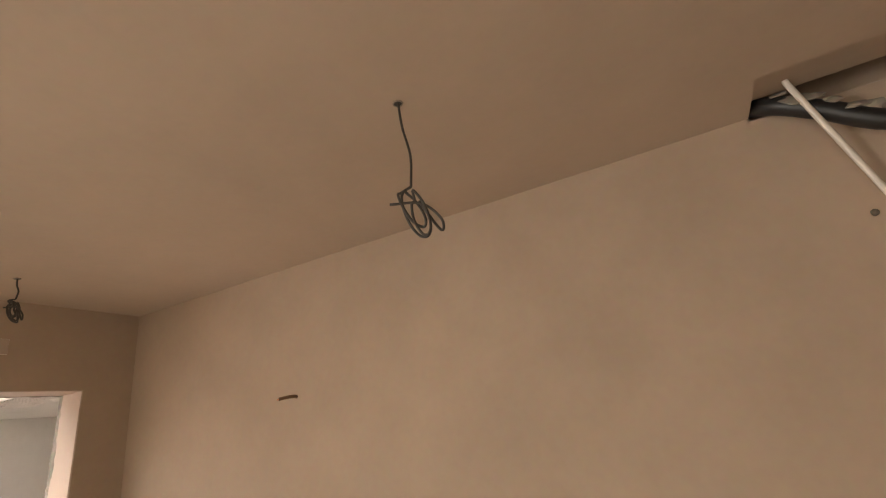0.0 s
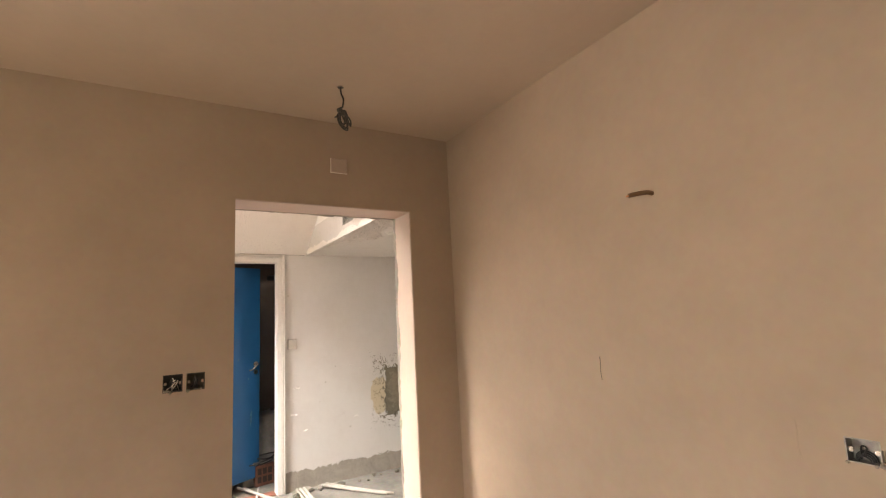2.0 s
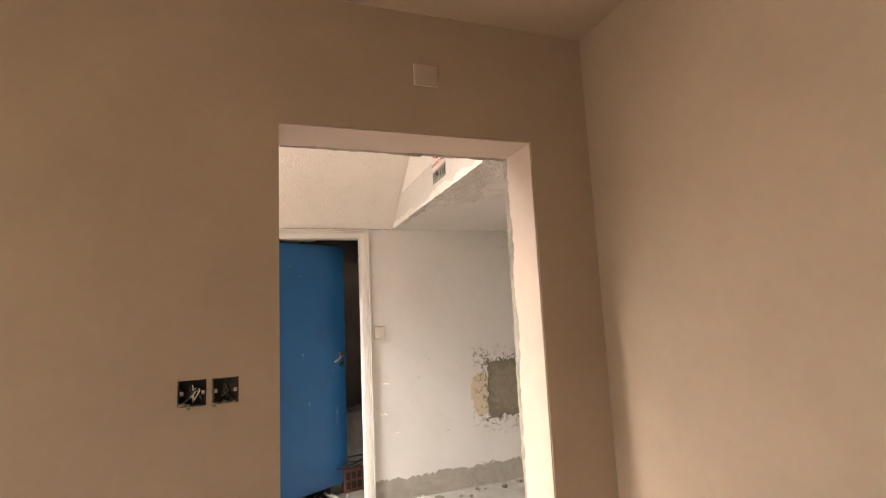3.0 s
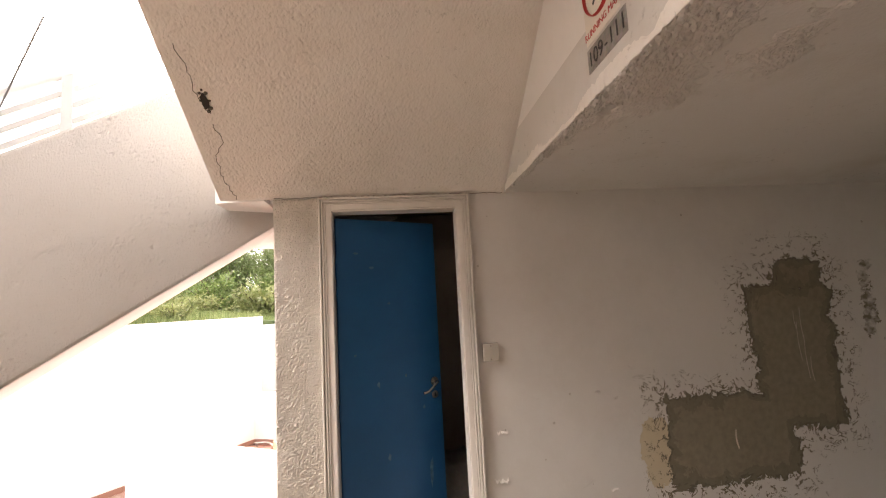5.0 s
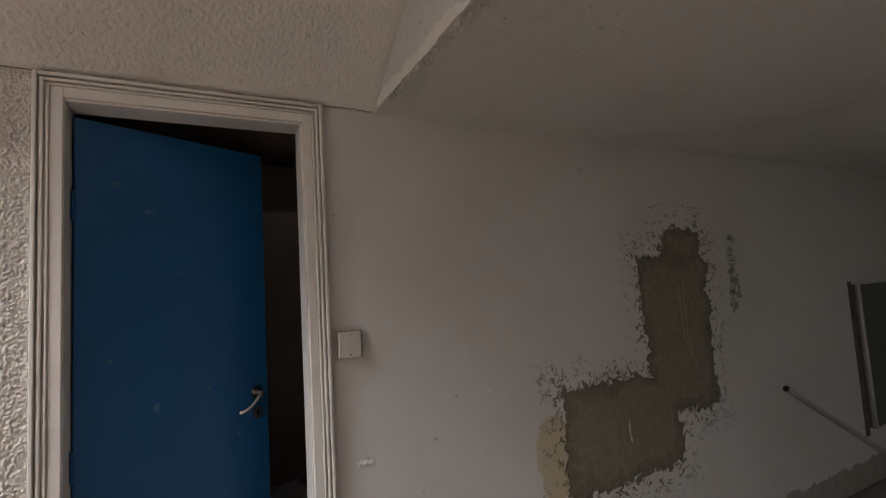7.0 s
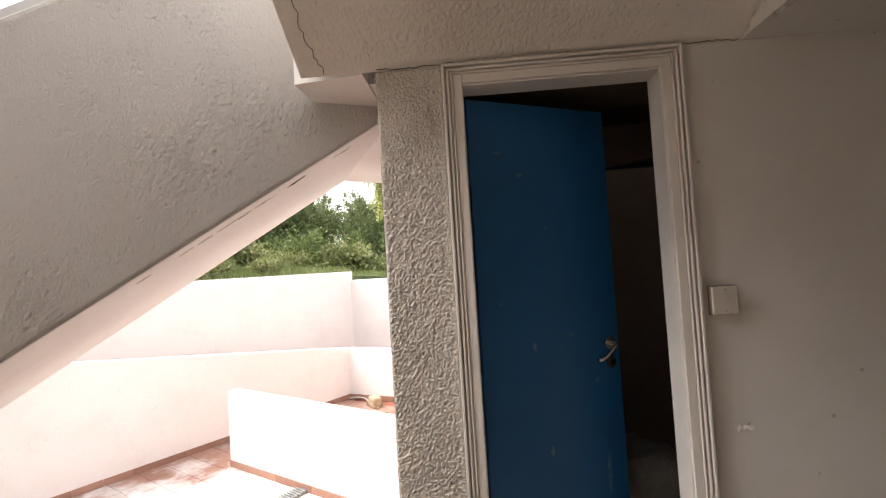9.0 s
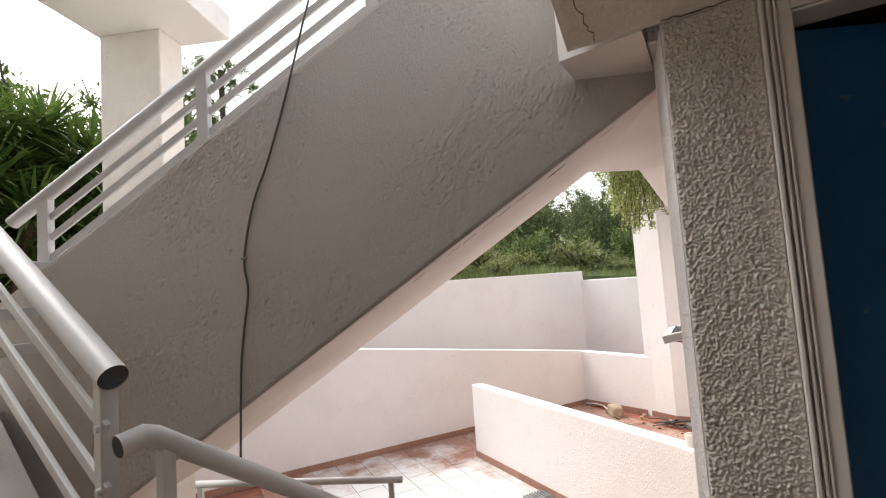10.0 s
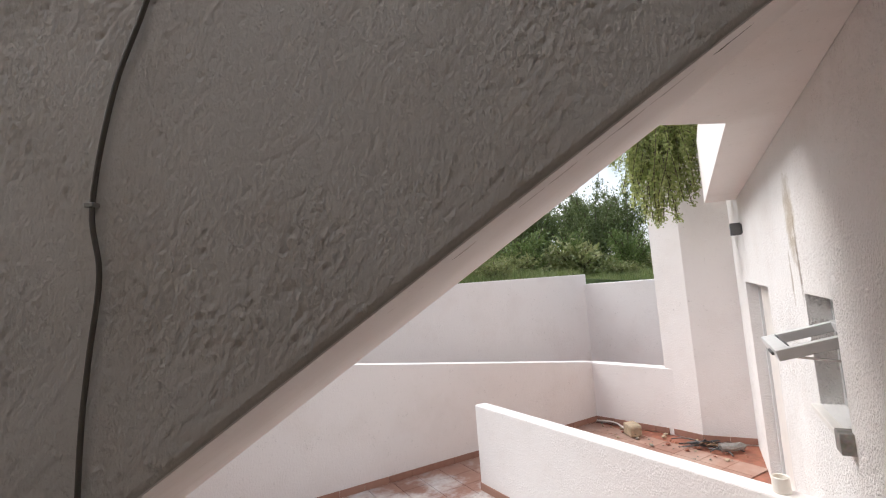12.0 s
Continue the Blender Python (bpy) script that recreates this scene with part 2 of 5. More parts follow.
    h = calc(n, l, "ADD", calc(n, l, "MULTIPLY", cement, -0.6), calc(n, l, "MULTIPLY", foot, -1.0))
    h = calc(n, l, "ADD", h, calc(n, l, "MULTIPLY", tan, -0.25))
    h = calc(n, l, "ADD", h, calc(n, l, "MULTIPLY", fine.outputs["Fac"], calc(n, l, "ADD", 0.12, calc(n, l, "MULTIPLY", foot, 1.2))))
    bump(n, l, s, h, 0.8, 0.006)
    return m


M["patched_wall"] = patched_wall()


def water_stain(m, cx, cz, rx, rz, color):
    """A brown run of damp with soft torn borders, soaked into the paint of an existing wall."""
    n, l = m.node_tree.nodes, m.node_tree.links
    s = n["Principled BSDF"]
    paint = s.inputs["Base Color"].links[0].from_socket
    xyz = n.new("ShaderNodeSeparateXYZ")
    l.new(n.new("ShaderNodeTexCoord").outputs["Object"], xyz.inputs["Vector"])
    torn = tex(n, l, "ShaderNodeTexNoise", 9, Detail=6.0, Roughness=0.7)
    dx = calc(n, l, "POWER", calc(n, l, "DIVIDE", calc(n, l, "SUBTRACT", xyz.outputs["X"], cx), rx), 2.0)
    dz = calc(n, l, "POWER", calc(n, l, "DIVIDE", calc(n, l, "SUBTRACT", xyz.outputs["Z"], cz), rz), 2.0)
    far = calc(n, l, "ADD", calc(n, l, "ADD", dx, dz), calc(n, l, "MULTIPLY", calc(n, l, "SUBTRACT", torn.outputs["Fac"], 0.5), 3.0))
    soak = ramp(n, l, far, 0.1, 1.0, (0.75, 0.75, 0.75, 1), (0, 0, 0, 1))
    l.new(mix(n, l, soak, paint, color), s.inputs["Base Color"])


water_stain(M["side_white"], -7.88, 1.62, 0.16, 0.27, (0.42, 0.34, 0.24))
water_stain(M["side_white"], -7.80, 1.35, 0.035, 0.26, (0.22, 0.17, 0.12))
water_stain(M["side_white"], -8.06, 1.30, 0.03, 0.22, (0.36, 0.29, 0.22))
M["gloss_white"] = plain("gloss_white", (0.78, 0.73, 0.68), 0.35, 0, 0.06, 5, 0.0006, 90)
M["rail_white"] = plain("rail_white", (0.62, 0.61, 0.60), 0.4, 0, 0.05, 9, 0.0004, 120)
M["blue_paint"] = plain("blue_paint", (0.011, 0.11, 0.30), 0.45, 0, 0.10, 3, 0.0005, 70)
M["concrete"] = plain("concrete", (0.36, 0.32, 0.27), 0.9, 0, 0.3, 5, 0.006, 30)
M["screed"] = plain("screed", (0.55, 0.47, 0.38), 0.9, 0, 0.2, 3, 0.004, 30)
M["dusty_plastic"] = plain("dusty_plastic", (0.50, 0.45, 0.385), 0.6, 0, 0.2, 8)
M["porch_dust"] = plain("porch_dust", (0.29, 0.26, 0.225), 0.9, 0, 0.25, 4, 0.004, 30)
M["cement"] = plain("cement", (0.17, 0.15, 0.115), 0.9, 0, 0.3, 6, 0.003, 40)
M["terracotta"] = plain("terracotta", (0.40, 0.15, 0.09), 0.6, 0, 0.3, 4, 0.002, 30)
M["dark_void"] = plain("dark_void", (0.05, 0.04, 0.035), 0.9, 0, 0.2)
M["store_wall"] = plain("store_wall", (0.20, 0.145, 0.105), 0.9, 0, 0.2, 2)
M["grey_cable"] = plain("grey_cable", (0.05, 0.044, 0.036), 0.5, 0, 0.1)
M["wall_cable"] = plain("wall_cable", (0.10, 0.085, 0.07), 0.5, 0, 0.15)
M["bare_spot"] = plain("bare_spot", (0.62, 0.565, 0.51), 0.9, 0, 0.3, 20, 0.002, 60)
M["crumble"] = plain("crumble", (0.66, 0.62, 0.58), 0.9, 0, 0.08, 9, 0.003, 120)
M["black_plastic"] = plain("black_plastic", (0.02, 0.02, 0.02), 0.4, 0, 0.2)
M["old_plastic"] = plain("old_plastic", (0.60, 0.55, 0.485), 0.45, 0, 0.1)
M["white_plastic"] = plain("white_plastic", (0.76, 0.70, 0.62), 0.4, 0, 0.05)
M["steel"] = plain("steel", (0.62, 0.6, 0.57), 0.25, 1, 0.08)
M["grass"] = plain("grass", (0.11, 0.15, 0.05), 0.9, 0, 0.35, 3, 0.03, 30)

M["galvanised"] = plain("galvanised", (0.42, 0.40, 0.37), 0.45, 0.6, 0.25, 25, 0.001, 60)
M["brown_cable"] = plain("brown_cable", (0.19, 0.11, 0.055), 0.6, 0, 0.2)
M["copper"] = plain("copper", (0.75, 0.36, 0.2), 0.35, 1, 0.1)
M["pier_coat"] = plain("pier_coat", (0.74, 0.68, 0.62), 0.8, 0, 0.12, 4, 0.0008, 180)
M["seam_dirt"] = plain("seam_dirt", (0.30, 0.24, 0.19), 0.95, 0, 0.4, 15)
M["blue_scuff"] = plain("blue_scuff", (0.10, 0.22, 0.38), 0.6, 0, 0.3, 30)
M["sign_red"] = plain("sign_red", (0.55, 0.03, 0.03), 0.5, 0, 0.1)
M["blue_hose"] = plain("blue_hose", (0.03, 0.06, 0.25), 0.5, 0, 0.1)
M["sack"] = plain("sack", (0.30, 0.31, 0.30), 0.85, 0, 0.25, 9, 0.003, 60)
M["tube_grey"] = plain("tube_grey", (0.5, 0.49, 0.48), 0.35, 0.5, 0.1)
M["glass_dark"] = plain("glass_dark", (0.03, 0.05, 0.04), 0.08, 0, 0.1)
M["old_brick"] = plain("old_brick", (0.24, 0.115, 0.08), 0.9, 0, 0.3, 9, 0.002, 40)
M["dusty_step"] = plain("dusty_step", (0.52, 0.45, 0.37), 0.85, 0, 0.2, 4, 0.003, 40)
M["sandstone"] = plain("sandstone", (0.52, 0.40, 0.27), 0.9, 0, 0.2, 12, 0.003, 50)
M["lamp_grey"] = plain("lamp_grey", (0.09, 0.09, 0.09), 0.5, 0, 0.1)
M["bark"] = plain("bark", (0.14, 0.10, 0.07), 0.9, 0, 0.3, 12, 0.004, 60)


def leaf_coat(name, a, b, through):
    """Leaves: two greens mixed leaf by leaf, a little light passing through."""
    m, n, l, s = nodes_of(name)
    g = n.new("ShaderNodeNewGeometry")
    big = tex(n, l, "ShaderNodeTexNoise", 1.3, Detail=3.0)
    c = mix(n, l, g.outputs["Random Per Island"], a, b)
    c = mix(n, l, calc(n, l, "MULTIPLY", ramp(n, l, big.outputs["Fac"], 0.4, 0.65), 0.5), c, tuple(v * 0.55 for v in a))
    l.new(c, s.inputs["Base Color"])
    s.inputs["Roughness"].default_value = 0.5
    t = n.new("ShaderNodeBsdfTranslucent")
    l.new(c, t.inputs["Color"])
    mx = n.new("ShaderNodeMixShader")
    mx.inputs["Fac"].default_value = through
    l.new(s.outputs["BSDF"], mx.inputs[1])
    l.new(t.outputs["BSDF"], mx.inputs[2])
    l.new(mx.outputs["Shader"], n["Material Output"].inputs["Surface"])
    return m


M["leaf_dark"] = leaf_coat("leaf_dark", (0.11, 0.145, 0.045), (0.23, 0.27, 0.11), 0.35)
M["leaf_mid"] = leaf_coat("leaf_mid", (0.11, 0.165, 0.04), (0.22, 0.27, 0.09), 0.35)
M["leaf_light"] = leaf_coat("leaf_light", (0.17, 0.21, 0.06), (0.36, 0.35, 0.16), 0.35)
M["grass_blade"] = leaf_coat("grass_blade", (0.13, 0.19, 0.05), (0.30, 0.31, 0.13), 0.35)
M["yucca_leaf"] = leaf_coat("yucca_leaf", (0.05, 0.11, 0.02), (0.21, 0.28, 0.06), 0.3)
M["creeper_leaf"] = leaf_coat("creeper_leaf", (0.27, 0.33, 0.09), (0.56, 0.58, 0.24), 0.45)


def tile_coat(name, dusty):
    """Terracotta tiles, each a little different, with white plaster dust strewn over them."""
    m, n, l, s = nodes_of(name)
    g = n.new("ShaderNodeNewGeometry")
    oi = n.new("ShaderNodeObjectInfo")
    fine = n.new("ShaderNodeTexNoise")
    fine.inputs["Scale"].default_value, fine.inputs["Detail"].default_value = 14.0, 6.0
    l.new(g.outputs["Position"], fine.inputs["Vector"])
    c = mix(n, l, oi.outputs["Random"], (0.25, 0.12, 0.085), (0.34, 0.18, 0.13))
    c = mix(n, l, calc(n, l, "MULTIPLY", fine.outputs["Fac"], 0.4), c, (0.5, 0.3, 0.22))
    if dusty:
        xyz = n.new("ShaderNodeSeparateXYZ")
        l.new(g.outputs["Position"], xyz.inputs["Vector"])
        dx = calc(n, l, "MULTIPLY", calc(n, l, "ADD", xyz.outputs["X"], 8.0), 0.55)
        dy = calc(n, l, "MULTIPLY", calc(n, l, "ADD", xyz.outputs["Y"], 2.6), 0.62)
        d = calc(n, l, "SQRT", calc(n, l, "ADD", calc(n, l, "POWER", dx, 2.0), calc(n, l, "POWER", dy, 2.0)))
        nz = n.new("ShaderNodeTexNoise")
        nz.inputs["Scale"].default_value, nz.inputs["Detail"].default_value, nz.inputs["Roughness"].default_value = 1.6, 7.0, 0.65
        l.new(g.outputs["Position"], nz.inputs["Vector"])
        k = calc(n, l, "SUBTRACT", calc(n, l, "MULTIPLY", nz.outputs["Fac"], 1.9), calc(n, l, "MULTIPLY", d, 0.75))
        c = mix(n, l, calc(n, l, "MULTIPLY", ramp(n, l, nz.outputs["Fac"], 0.42, 0.7), 0.55), c, (0.52, 0.40, 0.33))
        c = mix(n, l, ramp(n, l, k, -0.05, 0.4), c, (0.68, 0.645, 0.62))
    l.new(c, s.inputs["Base Color"])
    s.inputs["Roughness"].default_value = 0.7
    bump(n, l, s, fine.outputs["Fac"], 0.4, 0.002)
    return m


M["tile"] = tile_coat("tile", True)
M["skirt"] = tile_coat("skirt", False)


# ---- building helpers ----
def part(name, bm, material, parent=None, label="", smooth=False):
    me = bpy.data.meshes.new(name)
    bmesh.ops.recalc_face_normals(bm, faces=bm.faces)
    bm.to_mesh(me)
    bm.free()
    me.materials.append(M[material] if isinstance(material, str) else material)
    if smooth:
        for p in me.polygons:
            p.use_smooth = True
    ob = new(name, me)
    if parent is not None:
        ob.parent = parent
    if label:
        ob["label"] = label
    return ob


def box(bm, x0, x1, y0, y1, z0, z1, bevel=0.0):
    r = bmesh.ops.create_cube(bm, size=1)
    vs = r["verts"]
    for v in vs:
        v.co = Vector(((x0 + x1) / 2 + v.co.x * (x1 - x0), (y0 + y1) / 2 + v.co.y * (y1 - y0), (z0 + z1) / 2 + v.co.z * (z1 - z0)))
    if bevel:
        es = list({e for v in vs for e in v.link_edges})
        bmesh.ops.bevel(bm, geom=es, offset=bevel, segments=2, affect="EDGES", profile=0.5)
    return bm


def boxes(*specs, bevel=0.0):
    bm = bmesh.new()
    for s in specs:
        box(bm, *s, bevel=bevel)
    return bm


def prism(points, axis, a, b, bevel=0.0):
    """A polygon drawn in the plane across an axis and pulled along it from a to b."""
    bm = bmesh.new()

    def at(p, q):
        return {"x": (q, p[0], p[1]), "y": (p[0], q, p[1]), "z": (p[0], p[1], q)}[axis]
    lo = [bm.verts.new(at(p, a)) for p in points]
    hi = [bm.verts.new(at(p, b)) for p in points]
    bm.faces.new(lo)
    bm.faces.new(hi)
    for i in range(len(points)):
        j = (i + 1) % len(points)
        bm.faces.new((lo[i], lo[j], hi[j], hi[i]))
    if bevel:
        bmesh.ops.bevel(bm, geom=list(bm.edges), offset=bevel, segments=2, affect="EDGES", profile=0.5)
    return bm


def tube(bm, pts, r, sides=10, caps=True, flat=1.0):
    """A round bar along a chain of points."""
    pts = [Vector(p) for p in pts]
    rings, side = [], None
    for i, p in enumerate(pts):
        d = (pts[min(i + 1, len(pts) - 1)] - pts[max(i - 1, 0)]).normalized()
        if side is None:
            side = d.cross(Vector((0, 0, 1)))
            if side.length < 0.05:
                side = d.cross(Vector((1, 0, 0)))
        side = (side - d * side.dot(d)).normalized()
        up = side.cross(d)
        rings.append([bm.verts.new(p + side * (math.cos(2 * math.pi * k / sides) * r) + up * (math.sin(2 * math.pi * k / sides) * r * flat)) for k in range(sides)])
    for a, b in zip(rings, rings[1:]):
        for k in range(sides):
            bm.faces.new((a[k], a[(k + 1) % sides], b[(k + 1) % sides], b[k]))
    if caps:
        bm.faces.new(rings[0][::-1])
        bm.faces.new(rings[-1])
    return bm


def smooth_path(pts, steps=6):
    """Points along a smooth curve through the given ones."""
    P = [Vector(p) for p in pts]
    P = [2 * P[0] - P[1], *P, 2 * P[-1] - P[-2]]
    out = []
    for i in range(1, len(P) - 2):
        for k in range(steps):
            t = k / steps
            a, b, c, d = P[i - 1:i + 3]
            out.append(0.5 * ((2 * b) + (c - a) * t + (2 * a - 5 * b + 4 * c - d) * t * t + (3 * b - a - 3 * c + d) * t ** 3))
    return [*out, P[-2]]


def base(name, x, y, z, label, category, rz=0, group=""):
    ob = new(name)
    ob.matrix_world = pose(x, y, z, 0, 0, rz)
    ob.empty_display_size = 0.1
    return tagged(ob, label, category, group)


def setting(name, bm, material, label, category):
    return tagged(part(name, bm, material), label, category, "", "structure")


# ---- the room ----
HX0, HX1, HY0 = 0.362, 1.6, 1.54
setting("floor", boxes((-3.03, 3.4, -3.4, 1.985, -0.12, 0.0)), "screed", "bare grey concrete floor of the room", "floor")
# doorway wall: three pieces round the opening
setting("wall_west", prism([(-3.25, -1.5), (-3.03, -1.5), (-3.03, 0.617), (-3.25, 0.56)], "z", 0.0, 2.6), "room_plaster", "freshly plastered brown wall beside the open doorway", "wall")
# unseen opening, put where its light suits the other walls
setting("wall_west_window", boxes((-3.25, -3.03, -3.4, -2.9, 0, 2.6), (-3.25, -3.03, -2.9, -1.5, 0, 0.85), (-3.25, -3.03, -2.9, -1.5, 2.05, 2.6)), "room_plaster", "plastered brown wall round an assumed, unseen window opening", "wall")
setting("wall_west_end", boxes((-3.25, -3.03, 1.524, 1.785, 0.0, 2.6)), "room_plaster", "narrow plastered brown wall between doorway and corner", "wall")
setting("wall_west_lintel", prism([(-3.25, 0.56), (-3.03, 0.617), (-3.03, 1.524), (-3.25, 1.524)], "z", 2.068, 2.6), "room_plaster", "plastered brown wall over the doorway", "wall")
setting("wall_north_upper", boxes((HX0, HX1, 1.785, 1.985, 0.0, 2.502), (HX1, 3.4, 1.785, 1.985, 0.0, 2.7), (HX0, HX1, 1.90, 1.985, 2.502, 2.85)), "room_plaster", "freshly plastered brown wall below the ceiling hole", "wall")
setting("wall_north", boxes((-3.25, HX0, 1.785, 1.985, 0.0, 2.7)), "room_plaster", "freshly plastered brown wall", "wall")
setting("wall_south", boxes((-3.03, -1.8, -3.4, -3.2, 0, 2.517), (0.0, 3.2, -3.4, -3.2, 0, 2.517), (-1.8, 0.0, -3.4, -3.2, 0, 0.85), (-1.8, 0.0, -3.4, -3.2, 2.05, 2.517)), "room_plaster", "plastered brown wall with an assumed, unseen window opening", "wall")
setting("wall_east", boxes((3.2, 3.4, -3.2, 1.785, 0, 2.517)), "room_plaster", "plastered brown wall", "wall")
setting("ceiling", boxes((-3.03, HX0, -3.4, 1.785, 2.517, 2.6), (HX1, 3.4, -3.4, 1.785, 2.517, 2.6), (HX0, HX1, -3.4, HY0, 2.517, 2.6), (HX0, HX1, HY0, 1.735, 2.552, 2.6)), "room_ceiling", "skimmed brown plaster ceiling with a square hole", "ceiling")
setting("roof_slab", boxes((-3.03, 3.4, -3.4, 1.985, 2.85, 3.05), (-3.03, 3.4, -3.4, -3.2, 2.6, 2.85), (3.2, 3.4, -3.2, 1.985, 2.6, 2.85), (-3.03, HX0, 1.8, 1.985, 2.7, 2.85), (HX1, 3.2, 1.8, 1.985, 2.7, 2.85)), "concrete", "concrete slab above the plaster ceiling", "ceiling")

# ---- the porch under the stairs ----
setting("porch_floor", boxes((-5.36, -3.25, 0.26, 8.0, -0.2, -0.065), (-4.72, -3.25, -1.05, 0.26, -0.2, -0.065), (-3.25, -3.03, 0.617, 1.524, -0.2, -0.03)), "porch_dust", "dusty bare concrete porch floor", "floor")
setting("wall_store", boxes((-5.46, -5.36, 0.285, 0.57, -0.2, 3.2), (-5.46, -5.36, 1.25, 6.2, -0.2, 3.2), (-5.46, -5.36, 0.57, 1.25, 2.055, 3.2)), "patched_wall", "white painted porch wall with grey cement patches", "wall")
setting("soffit", boxes((-5.36, -3.25, 1.516, 6.2, 2.12, 2.35)), "porch_ceiling_shaded", "flat white porch soffit", "ceiling")
setting("stair_soffit", prism([(-5.36, 2.12), (-2.3, 2.12 + 0.68 * 3.06), (-2.3, 2.4 + 0.68 * 3.06), (-5.36, 2.4)], "y", 0.02, 1.61), "rough_white", "sloping white rough-cast underside of the upper stair", "ceiling")
setting("beam_side", prism([(-5.36, 2.121), (-3.25, 2.121), (-3.25, 2.14 + 0.68 * 2.11), (-5.36, 2.14)], "y", 1.518, 1.63), "smooth_white", "white painted side of the porch beam", "beam")
setting("wall_facade", boxes((-3.25, -3.05, -3.4, 6.2, 2.6, 5.0), (-3.25, -3.05, 1.985, 6.2, 0, 2.6)), "smooth_white", "white rendered house wall", "wall")
# guessed eave, added to keep sky light off the stair parapet
setting("eave", boxes((-3.75, -3.25, -4.2, 0.02, 3.3, 3.5), bevel=0.01), "smooth_white", "guessed white eave added over the stairs to hold back sky light", "eave")
# slit added in the unseen end wall, sized to light the porch's far part
setting("porch_end", boxes((-5.36, -4.0, 6.0, 6.2, -0.2, 2.12), (-3.72, -3.25, 6.0, 6.2, -0.2, 2.12)), "smooth_white", "unseen white end wall of the porch with an added light slit", "wall")

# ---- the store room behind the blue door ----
# one dark brown base colour covers walls, partition and ceiling
setting("store_wall", boxes((-8.2, -8.0, 0.46, 3.2, -0.2, 2.7), (-8.2, -5.46, 3.0, 3.2, -0.2, 2.7), (-6.98, -6.9, 0.46, 3.0, -0.2, 2.0)), "store_wall", "dark brown store-room wall", "wall")
setting("store_floor", boxes((-8.2, -5.46, 0.46, 3.2, -0.2, -0.06)), "concrete", "dusty concrete floor of the store room", "floor")
setting("store_ceiling", boxes((-6.0, -5.46, 0.46, 3.2, 2.13, 2.3), (-8.2, -6.0, 0.46, 3.2, 2.6, 2.75)), "store_wall", "dark brown stepped plaster ceiling of the store room", "ceiling")

# ---- house side wall over the courtyard ----
setting("wall_side", boxes((-12.2, -5.632, 0.24, 0.44, -1.02, 4.6)), "side_white", "white rendered side wall of the house", "wall")
setting("wall_side_upper", boxes((-5.631, -5.461, 0.241, 0.44, 2.12, 4.6)), "side_white", "white rendered side wall above the pier", "wall")

setting("pier_corner", prism([(-5.632, 0.24), (-5.3595, 0.2842), (-5.461, 0.2842), (-5.461, 0.44), (-5.632, 0.44)], "z", -1.02, 2.115), "side_white", "white rendered corner of the pier", "wall")

# ---- flight of stairs with its parapet: drawn along its own run ----
RUN = pose(0, 0, 0, 0, 0, 24)


def run_setting(name, bm, material, label, category):
    ob = setting(name, bm, material, label, category)
    ob.matrix_world = RUN
    return ob


def low(s):
    return 0.66 * s + 0.385


def top(s):
    return 0.635 * s + 1.517


SB = 2.63
run_setting("stair_parapet", prism([(-0.16, low(-0.16)), (SB, low(SB)), (3.3, low(SB)), (3.3, top(2.55) + 0.02), (2.55, top(2.55)), (0.12, top(0.12)), (-0.1, top(-0.1) - 0.02), (-0.16, top(-0.16) - 0.12)], "x", -5.23, -5.11), "stair_white_shaded", "white rough-cast stair parapet", "parapet")
# thin sheet lighter than the face: light bounced off the court, put into colour
run_setting("parapet_foot", prism([(-0.16, low(-0.16) - 0.004), (SB, low(SB) - 0.004), (3.3, low(SB) - 0.004), (3.3, low(SB) - 0.0005), (SB, low(SB) - 0.0005), (-0.16, low(-0.16) - 0.0005)], "x", -5.232, -5.112), "smooth_white", "smooth white underside of the stair parapet", "parapet")
run_setting("stair_flight", prism([(-0.16, low(-0.16) + 0.003), (SB, low(SB) + 0.003), (3.25, low(SB) + 0.003), (3.25, 2.33), (2.55, 2.33), (-0.16, low(-0.16) + 0.3)], "x", -6.72, -5.23), "smooth_white", "smooth white underside of the stair flight", "stairs")
# hidden upper part added up to 2.85 to keep light off the rim
setting("landing_slab", prism([(-5.36, 0.237), (-5.40, -0.02), (-5.95, 0.0), (-7.2, -0.35), (-7.43, -0.04), (-10.72, -0.07), (-10.72, 0.237)], "z", 2.116, 2.85), "smooth_white", "white soffit of the stair landing and eave", "ceiling")

# flaked paint and two slots along the lower edge of the parapet
rng = random.Random(41)
for k in range(6):
    f = 1.7 + 0.85 * (k + rng.random()) / 6
    flake = bmesh.new()
    half, wide = rng.uniform(0.018, 0.045), rng.uniform(0.012, 0.03)
    n0 = -5.235 - wide * 1.15 - rng.random() * 0.04
    ring = []
    for i in range(14):
        a = i / 14 * 2 * math.pi
        r = rng.uniform(0.55, 1.15)
        q = f + half * r * math.cos(a)
        ring.append(flake.verts.new((n0 + wide * r * math.sin(a), q, low(q) + 0.0015)))
    flake.faces.new(ring)
    up = bmesh.ops.extrude_face_region(flake, geom=flake.faces[:])
    for v in up["geom"]:
        if isinstance(v, bmesh.types.BMVert):
            v.co.z -= 0.0006
    slot = k == 3
    run_setting("paint_flake", flake, "dark_void" if slot else "bare_spot", "dark slot broken into the parapet edge" if slot else "bare grey spot where the paint has flaked", "flake")

# ---- courtyard below ----
setting("courtyard_floor", boxes((-16, -5.9, -9, 0.24, -1.2, -1.02)), "terracotta", "dusty terracotta tiled courtyard floor", "floor")


